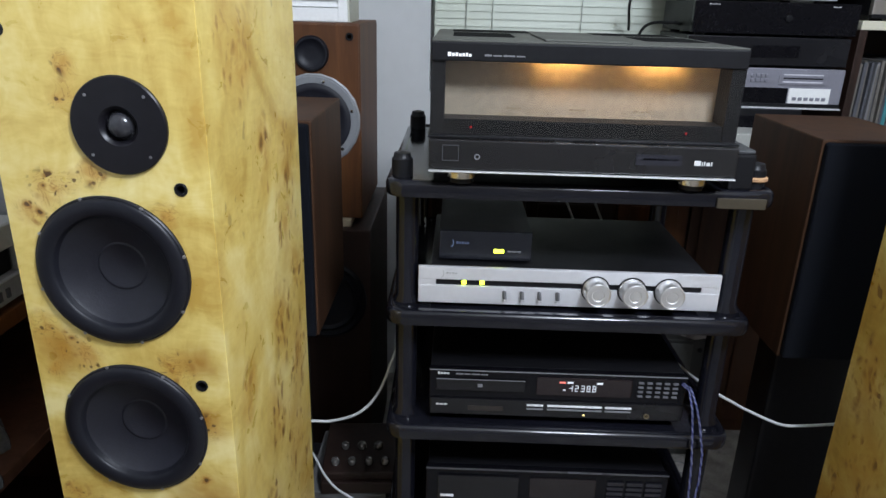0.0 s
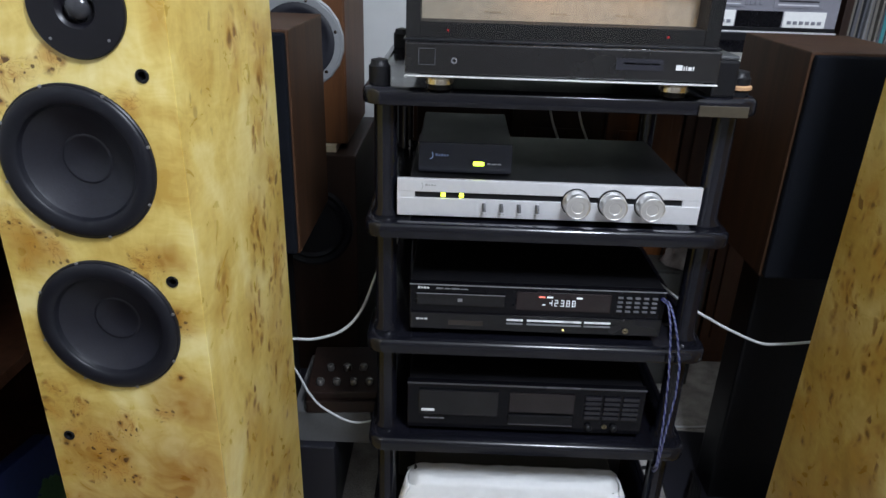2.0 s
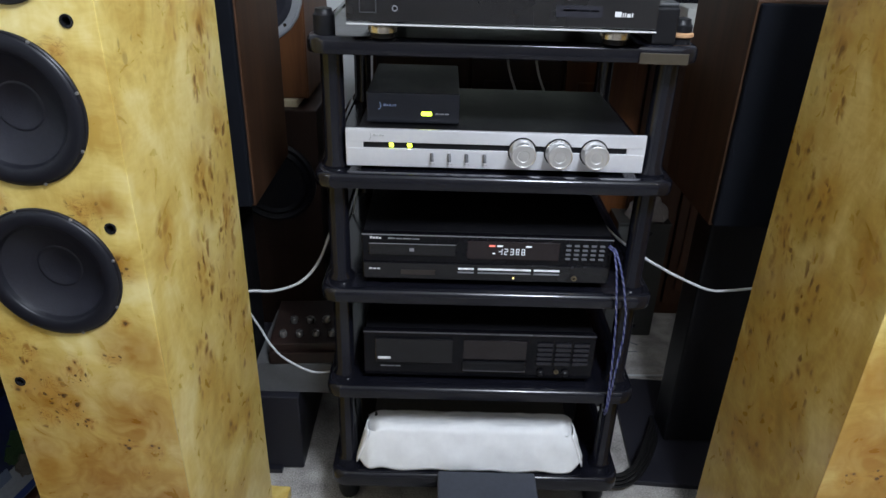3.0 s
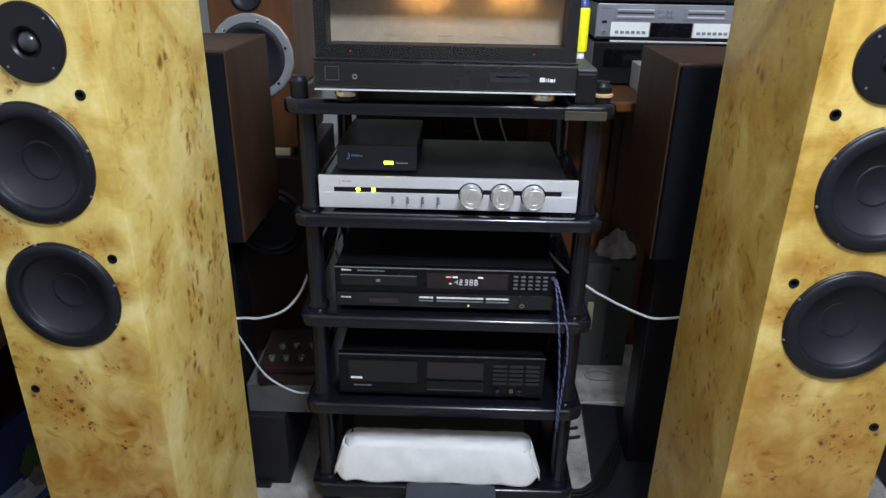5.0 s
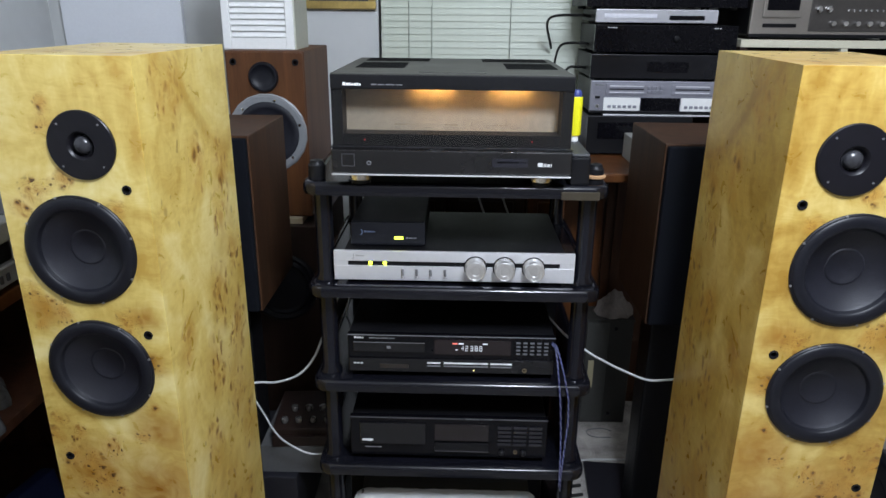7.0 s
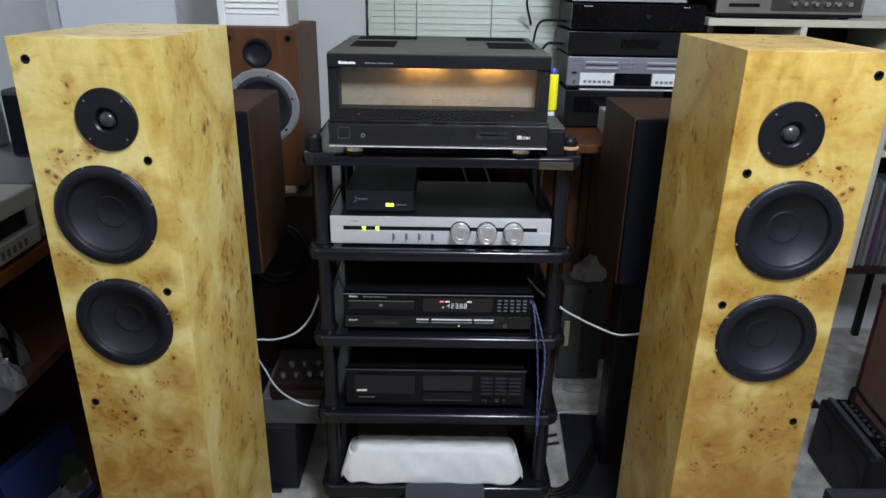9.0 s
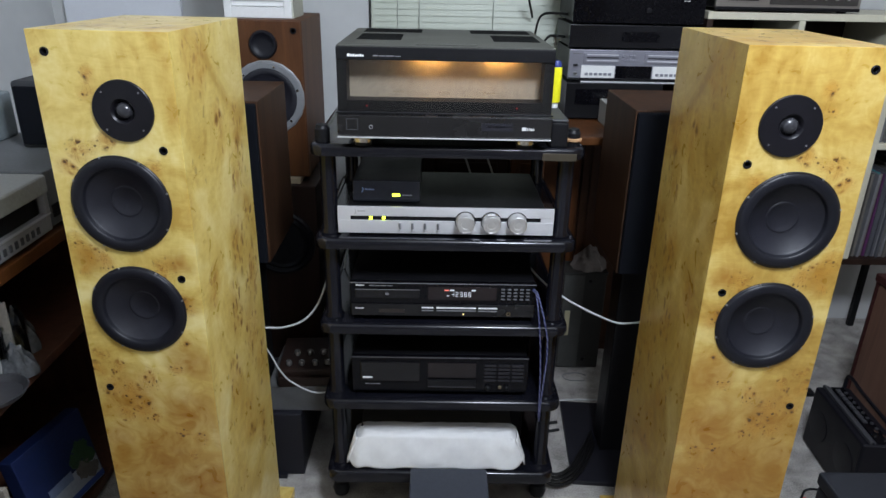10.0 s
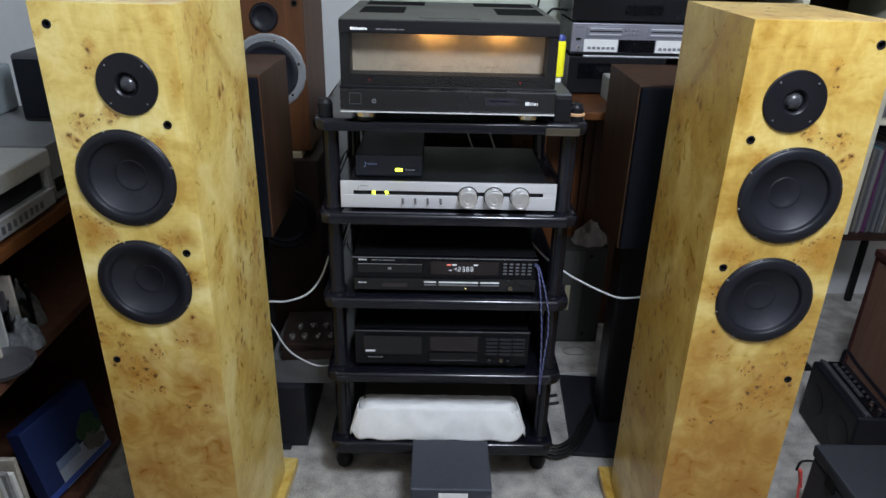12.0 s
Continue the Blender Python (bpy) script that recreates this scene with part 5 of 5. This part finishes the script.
part("grille", box(0.026, 0.09, -0.006, 0.002, 0.01, 0.155, 0.005), NAVY_CLOTH, bx)
bx2 = thing("grey_green_box", -1.225, 0.30, 0.914, "grey-green plastic box on a grey component", "box")
part("body", box(-0.07, 0.06, 0.0, 0.12, 0.0, 0.12, 0.01, 3), plain("grey_green_plastic", (0.20, 0.23, 0.24), 0.6), bx2)

# things on the open shelves
PAPER = plain("yellowed_paper", (0.42, 0.38, 0.32), 0.8, vary=0.2)
for k in range(16):
    y = -0.09 - 0.03 * k if k < 9 else -0.64 - 0.028 * (k - 9)
    h = 0.16 + 0.05 * noise.noise(Vector((k * 1.7, 0, 0)))
    bk = thing("record_sleeve", -1.05, y, 0.50, "worn paper sleeve standing on an open shelf", "record sleeve", 0, "sleeves on the open shelf")
    sv = box(-0.13, 0.08 + 0.03 * noise.noise(Vector((k, 3, 0))), 0.0, 0.007, 0.0, h, 0.001)
    bmesh.ops.transform(sv, matrix=pose(0, 0, 0, 6 * noise.noise(Vector((k * 2.3, 1, 0))), 0, 0), verts=sv.verts)
    part("sleeve", sv, (PAPER, plain("dark_sleeve", (0.05, 0.045, 0.05), 0.6), plain("pale_sleeve", (0.34, 0.34, 0.32), 0.7))[k % 3], bk)
coil = thing("silver_dish", -0.948, -0.215, 0.50, "round silver metal dish on a shelf", "dish")
part("dish", lathe([(0.0, 0.0), (0.040, 0.0), (0.056, 0.004), (0.066, 0.018), (0.063, 0.018), (0.052, 0.007), (0.026, 0.005), (0.0, 0.005)], 40, "z"), plain("dull_tin", (0.13, 0.13, 0.14), 0.35, metal=0.7), coil, "", True)
for k, (x, y, r, h) in enumerate(((-0.965, -0.10, 0.032, 0.10), (-1.0, -0.04, 0.030, 0.12), (-1.03, -0.15, 0.034, 0.13))):
    g = thing("glass_jar", x, y, 0.50, "clear glass jar standing on a shelf", "jar", 0, "glass jars on the shelf")
    part("jar", lathe([(r * 0.9, 0.0), (r, 0.006), (r, h * 0.8), (r * 0.7, h * 0.95), (r * 0.7, h), (r * 0.62, h), (r * 0.62, h * 0.93), (r * 0.92, h * 0.78), (r * 0.92, 0.008), (0.0, 0.008)], 28, "z"), clear_glass("jar_glass", (0.92, 0.94, 0.95), 0.12), g, "", True)
CLEAR_WRAP = plain("cloudy_plastic_wrap", (0.10, 0.105, 0.11), 0.16, vary=0.5, spec=0.6)
crumpled("plastic_wrap", -0.952, -0.120, 0.500, 0.042, 0.075, CLEAR_WRAP, "crumpled cloudy plastic wrap on an open shelf", "plastic wrap")
crumpled("plastic_wrap", -1.000, -0.020, 0.500, 0.040, 0.110, CLEAR_WRAP, "tall crumpled cloudy plastic wrap on an open shelf", "plastic wrap")
pb = thing("printed_picture_box", -0.955, -0.085, 0.085, "blue cardboard box printed with a pale building and trees", "box", -12)
pb.matrix_world = pose(-0.995, -0.002, 0.044, 0, 0, -12) @ pose(0, 0, 0, 0, -11, 0)
part("body", box(0.020, 0.060, -0.145, 0.085, 0.0, 0.215, 0.003), plain("blue_board", (0.007, 0.015, 0.062), 0.5, vary=0.25), pb, "blue printed board")
part("pale_print", box(0.0595, 0.0612, -0.090, 0.080, 0.004, 0.075, 0.0), plain("pale_card", (0.28, 0.31, 0.35), 0.6, vary=0.15), pb, "pale printed building")
part("roof_print", box(0.0600, 0.0618, -0.090, -0.010, 0.060, 0.085, 0.0), plain("grey_blue_print", (0.13, 0.17, 0.26), 0.6), pb)
part("strip_print", box(0.0600, 0.0620, -0.142, 0.083, 0.006, 0.022, 0.0), plain("blue_print", (0.03, 0.06, 0.24), 0.6), pb)


def blot(cx, cz, r, seed, n=26):
    """A flat uneven patch on the printed face."""
    b = bmesh.new()
    rng = random.Random(seed)
    ring = [b.verts.new((0.0625, cx + r * (0.75 + 0.4 * rng.random()) * math.cos(2 * math.pi * k / n), cz + r * (0.75 + 0.4 * rng.random()) * math.sin(2 * math.pi * k / n))) for k in range(n)]
    back = [b.verts.new((0.0600, v.co.y, v.co.z)) for v in ring]
    b.faces.new(ring)
    b.faces.new(back)
    for k in range(n):
        b.faces.new((ring[k], ring[(k + 1) % n], back[(k + 1) % n], back[k]))
    return b


LEAF = plain("printed_green", (0.030, 0.075, 0.028), 0.6, vary=0.6, scale=90)
STONE = plain("printed_stone", (0.16, 0.14, 0.12), 0.6, vary=0.8, scale=120)
for cx, cz, r, sd, mt in ((0.040, 0.115, 0.028, 1, LEAF), (0.012, 0.100, 0.020, 2, LEAF), (0.058, 0.085, 0.022, 3, LEAF), (0.030, 0.062, 0.026, 4, STONE), (0.055, 0.045, 0.022, 5, STONE)):
    part("printed_shape", blot(cx, cz, r, sd), mt, pb)
y = -0.470
for k in range(13):
    w = 0.010 + 0.010 * abs(noise.noise(Vector((k * 3.1, 2, 0))))
    h = 0.275 + 0.05 * noise.noise(Vector((k * 1.3, 5, 0)))
    bk = thing("magazine", -1.10, y, 0.044, "worn magazine standing upright on a low shelf", "magazine", 0, "magazines on the low shelf")
    sv = box(0.0, 0.180 + 0.02 * noise.noise(Vector((k * 2.7, 1, 0))), 0.0, w, 0.0, h, 0.0015)
    bmesh.ops.transform(sv, matrix=pose(0, 0, 0.001, 4 + 3 * noise.noise(Vector((k * 2.3, 6, 0))), 0, 0), verts=sv.verts)
    part("cover", sv, (plain("brown_paper", (0.30, 0.27, 0.22), 0.8, vary=0.3), plain("pale_sleeve", (0.34, 0.34, 0.32), 0.7), plain("grey_cover", (0.17, 0.165, 0.16), 0.7, vary=0.4), plain("white_cover", (0.55, 0.54, 0.50), 0.7, vary=0.2))[(k * 5) % 4], bk)
    y += w + 0.004

# ---- record shelving to the east ----
CREAM = plain("cream_painted_board", (0.60, 0.57, 0.44), 0.5, vary=0.06)
bc = thing("record_shelf", 1.29, 0.80, 0.40, "cream-painted record shelf full of vinyl records", "shelf")
BW, BD, BH = 0.475, 0.33, 0.848
part("top", box(-BW, BW, 0.0, BD, BH - 0.022, BH, 0.002), CREAM, bc)
part("bottom", box(-BW, BW, 0.0, BD, 0.0, 0.022, 0.002), DARKWOOD, bc, "dark bottom board")
for z in (0.42,):
    part("shelf", box(-BW + 0.02, BW - 0.02, 0.004, BD, z, z + 0.02, 0.002), CREAM, bc)
for x in (-BW + 0.01, -0.175, 0.155, BW - 0.01):
    part("upright", box(x - 0.010, x + 0.010, 0.002, BD, 0.022, BH - 0.022, 0.002), DARKWOOD if x < -0.4 else CREAM, bc)
part("back_panel", box(-BW, BW, BD, BD + 0.008, 0.0, BH), DARKWOOD, bc)
for x in (-BW + 0.04, BW - 0.04):
    for y in (0.04, BD - 0.04):
        part("leg", box(x - 0.011, x + 0.011, y - 0.011, y + 0.011, -0.40, 0.0, 0.002), STEEL_BLACK, bc)
SPINES = [plain("spine_" + n, c, 0.6, vary=0.15) for n, c in (("white", (0.16, 0.16, 0.165)), ("grey", (0.075, 0.077, 0.088)), ("cream", (0.125, 0.115, 0.10)), ("black", (0.03, 0.03, 0.035)), ("plum", (0.09, 0.02, 0.085)), ("teal", (0.04, 0.20, 0.22)), ("blue", (0.06, 0.10, 0.26)))]
rng = random.Random(11)
for z0 in (0.022, 0.44):
    for x0, x1 in ((-0.452, -0.188), (-0.162, 0.142), (0.168, 0.452)):
        x = x0
        while x < x1 - 0.012:
            w_ = rng.uniform(0.004, 0.010)
            rec = tagged(link(box(-w_ / 2, w_ / 2, 0.0, 0.30, 0.0, rng.uniform(0.302, 0.313), 0.0008, 1), "vinyl_record", rng.choice(SPINES[:3] if rng.random() < 0.75 else SPINES)), "vinyl record in its card sleeve on the shelf", "record", "vinyl records on the shelf")
            rec.matrix_world = pose(1.29 + x + w_ / 2, 0.80 + 0.02 + rng.uniform(0, 0.015), 0.40 + z0, 0, rng.uniform(-1.2, 1.2), 0)
            x += w_ + rng.uniform(0.0006, 0.002)

BRONZE = plain("champagne_panel", (0.27, 0.245, 0.215), 0.38, metal=0.5, vary=0.06)
cas = thing("tape_recorder", 1.06, 0.805, 1.248, "champagne-grey cassette recorder with bright knobs", "cassette deck")
part("case", box(-0.222, 0.222, 0.016, 0.29, 0.012, 0.150, 0.003), STEEL_BLACK, cas)
part("front_panel", box(-0.225, 0.225, 0.0, 0.016, 0.010, 0.152, 0.003), BRONZE, cas)
# black strip for the shadow below the front panel
part("base_shadow_strip", box(-0.225, 0.225, -0.002, 0.016, 0.006, 0.016, 0.002), BLACK, cas)
part("meter_panel", box(-0.060, 0.215, -0.003, 0.0, 0.024, 0.140, 0.002), plain("dark_champagne", (0.075, 0.068, 0.062), 0.35, metal=0.4), cas)
well = part("cassette_well", box(-0.195, -0.085, -0.005, 0.0, 0.060, 0.145, 0.003), BRONZE, cas, "cassette well door")
part("well_window", box(-0.185, -0.095, -0.0065, -0.004, 0.080, 0.138, 0.002), GLOSS_BLACK, well)
part("slot", box(-0.190, -0.095, -0.003, 0.0, 0.034, 0.044, 0.001), BLACK, cas)
for k in range(6):
    part("knob", lathe([(0.0085, -0.002), (0.0085, -0.014), (0.0065, -0.017), (0.0, -0.017)], 20, "y", (0.005 + 0.034 * k, 0, 0.046)), CHROME, cas, "bright chrome knob", True)
for k in range(2):
    part("knob", lathe([(0.009, -0.002), (0.009, -0.014), (0.006, -0.017), (0.0, -0.017)], 20, "y", (-0.040 + 0.028 * k, 0, 0.084)), CHROME, cas, "bright chrome knob", True)
for k in range(10):
    part("lever", box(0.040 + 0.016 * k, 0.045 + 0.016 * k, -0.010, -0.002, 0.078, 0.084, 0.001), CHROME, cas)
for x in (-0.19, 0.19):
    for y in (0.04, 0.25):
        part("foot", rod(0.015, 0.0, 0.012, "z", (x, y, 0)), BLACK, cas)

# ---- floor things to the east ----
br = thing("brown_cabinet", 1.52, -0.064, 0.0, "plain brown wooden cabinet standing on the carpet", "cabinet")
part("body", box(-0.228, 0.24, 0.0, 0.448, 0.0, 0.520, 0.004), wood("flat_brown_wood", (0.150, 0.080, 0.055), (0.105, 0.055, 0.038), 0.5), br)
part("edge_strip", box(-0.231, 0.24, 0.448, 0.460, 0.0, 0.524, 0.002), wood("dark_red_edge", (0.05, 0.014, 0.012), (0.03, 0.008, 0.008), 0.4), br, "dark red edge strip")
part("top", box(-0.235, 0.25, -0.01, 0.464, 0.524, 0.548, 0.004), wood("dark_red_edge", (0.05, 0.014, 0.012), (0.03, 0.008, 0.008), 0.4), br)
gs = thing("folded_music_stand", 1.26, 0.58, 0.0, "dark folded metal stand leaning upright", "stand", 0)
st = rod(0.016, 0.0, 0.62, "z", (0, 0, 0), 12, 0.003)
bmesh.ops.transform(st, matrix=pose(0, 0, 0.004, -8, 3, 0), verts=st.verts)
part("pole", st, STEEL_BLACK, gs, "", True)
part("collar", rod(0.024, 0.28, 0.36, "z", (0.016, 0.042, 0), 14, 0.004), STEEL_BLACK, gs)
part("foot", box(-0.05, 0.05, -0.02, 0.02, 0.0, 0.012, 0.003), STEEL_BLACK, gs)

CASE = plain("charcoal_case", (0.018, 0.020, 0.026), 0.55, vary=0.2, bump=0.2, bump_scale=500)
kb = thing("black_equipment_case", 0.995, -0.345, 0.0, "black lidded equipment case on the carpet", "case")
part("body", box(-0.105, 0.115, -0.24, 0.185, 0.0, 0.245, 0.008), CASE, kb)
part("lid", box(-0.108, 0.118, -0.245, 0.190, 0.247, 0.282, 0.008), CASE, kb)
for y in (-0.15, 0.08):
    part("latch", box(-0.112, -0.104, y, y + 0.035, 0.225, 0.262, 0.002), STEEL_BLACK, kb)
RADIO = plain("radio_black", (0.006, 0.006, 0.009), 0.42, spec=0.25)
RGREY = plain("radio_grey", (0.045, 0.045, 0.050), 0.35)
rd = thing("portable_radio_cassette", 1.191, 0.180, 0.0, "black portable radio cassette player with silver keys", "radio", -3.3)
rd.scale = (0.56, 0.72, 0.70)
part("body", box(-0.095, 0.085, -0.19, 0.20, 0.006, 0.285, 0.014, 3), RADIO, rd)
part("foot", box(-0.08, 0.07, -0.16, 0.17, 0.0, 0.007), BLACK, rd)
part("top_rib", box(-0.062, -0.046, -0.185, 0.195, 0.284, 0.298, 0.004), RGREY, rd)
part("top_rib", box(-0.040, -0.030, -0.185, 0.195, 0.284, 0.292, 0.003), RGREY, rd)
part("control_strip", box(-0.020, 0.045, -0.18, 0.19, 0.284, 0.290, 0.002), GLOSS_BLACK, rd)
for k in range(8):
    part("key", box(-0.012, 0.010, -0.06 + 0.029 * k, -0.036 + 0.029 * k, 0.2895, 0.296, 0.002), RGREY, rd)
    part("slider", box(0.022, 0.036, -0.10 + 0.034 * k, -0.090 + 0.034 * k, 0.2895, 0.297, 0.002), RGREY, rd)
for k in range(2):
    part("knob", lathe([(0.010, 0.288), (0.010, 0.302), (0.0, 0.304)], 18, "z", (0.005 + 0.024 * k, -0.150 + 0.028 * (1 - k), 0)), CHROME, rd, "bright chrome knob", True)
part("handle", hose([(0.066, -0.18, 0.27), (0.072, -0.185, 0.312), (0.072, -0.10, 0.322), (0.072, 0.10, 0.330), (0.072, 0.205, 0.336), (0.066, 0.212, 0.27)], 0.009), RADIO, rd, "black carrying handle", True)
for y in (-0.10, 0.11):
    part("speaker_grille", lathe([(0.070, -0.0955), (0.070, -0.0975), (0.064, -0.0985), (0.0, -0.0975)], 36, "x", (0, y, 0.145)), RADIO, rd, "round speaker grille", True)
rc = thing("red_clip", 0.876, -0.150, 0.0, "red plastic spring clip hung on a case", "clip")
jaw = box(-0.0045, 0.0045, -0.010, 0.0, 0.0, 0.056, 0.002)
for v in jaw.verts:
    v.co.x *= 0.45 + 9.0 * v.co.z
bmesh.ops.transform(jaw, matrix=pose(0.010, 0, 0.145, 0, -14, 0), verts=jaw.verts)
part("jaw", jaw, plain("red_plastic", (0.55, 0.06, 0.05), 0.4), rc)
part("handle_loop", hose([(-0.012, -0.004, 0.198), (-0.008, -0.006, 0.225), (0.018, -0.006, 0.228), (0.028, -0.004, 0.215)], 0.003), BLACK, rc, "", True)
part("tail", hose([(0.005, -0.004, 0.155), (0.014, -0.006, 0.08), (0.018, -0.004, 0.003)], 0.003), plain("red_plastic", (0.55, 0.06, 0.05), 0.4), rc, "", True)
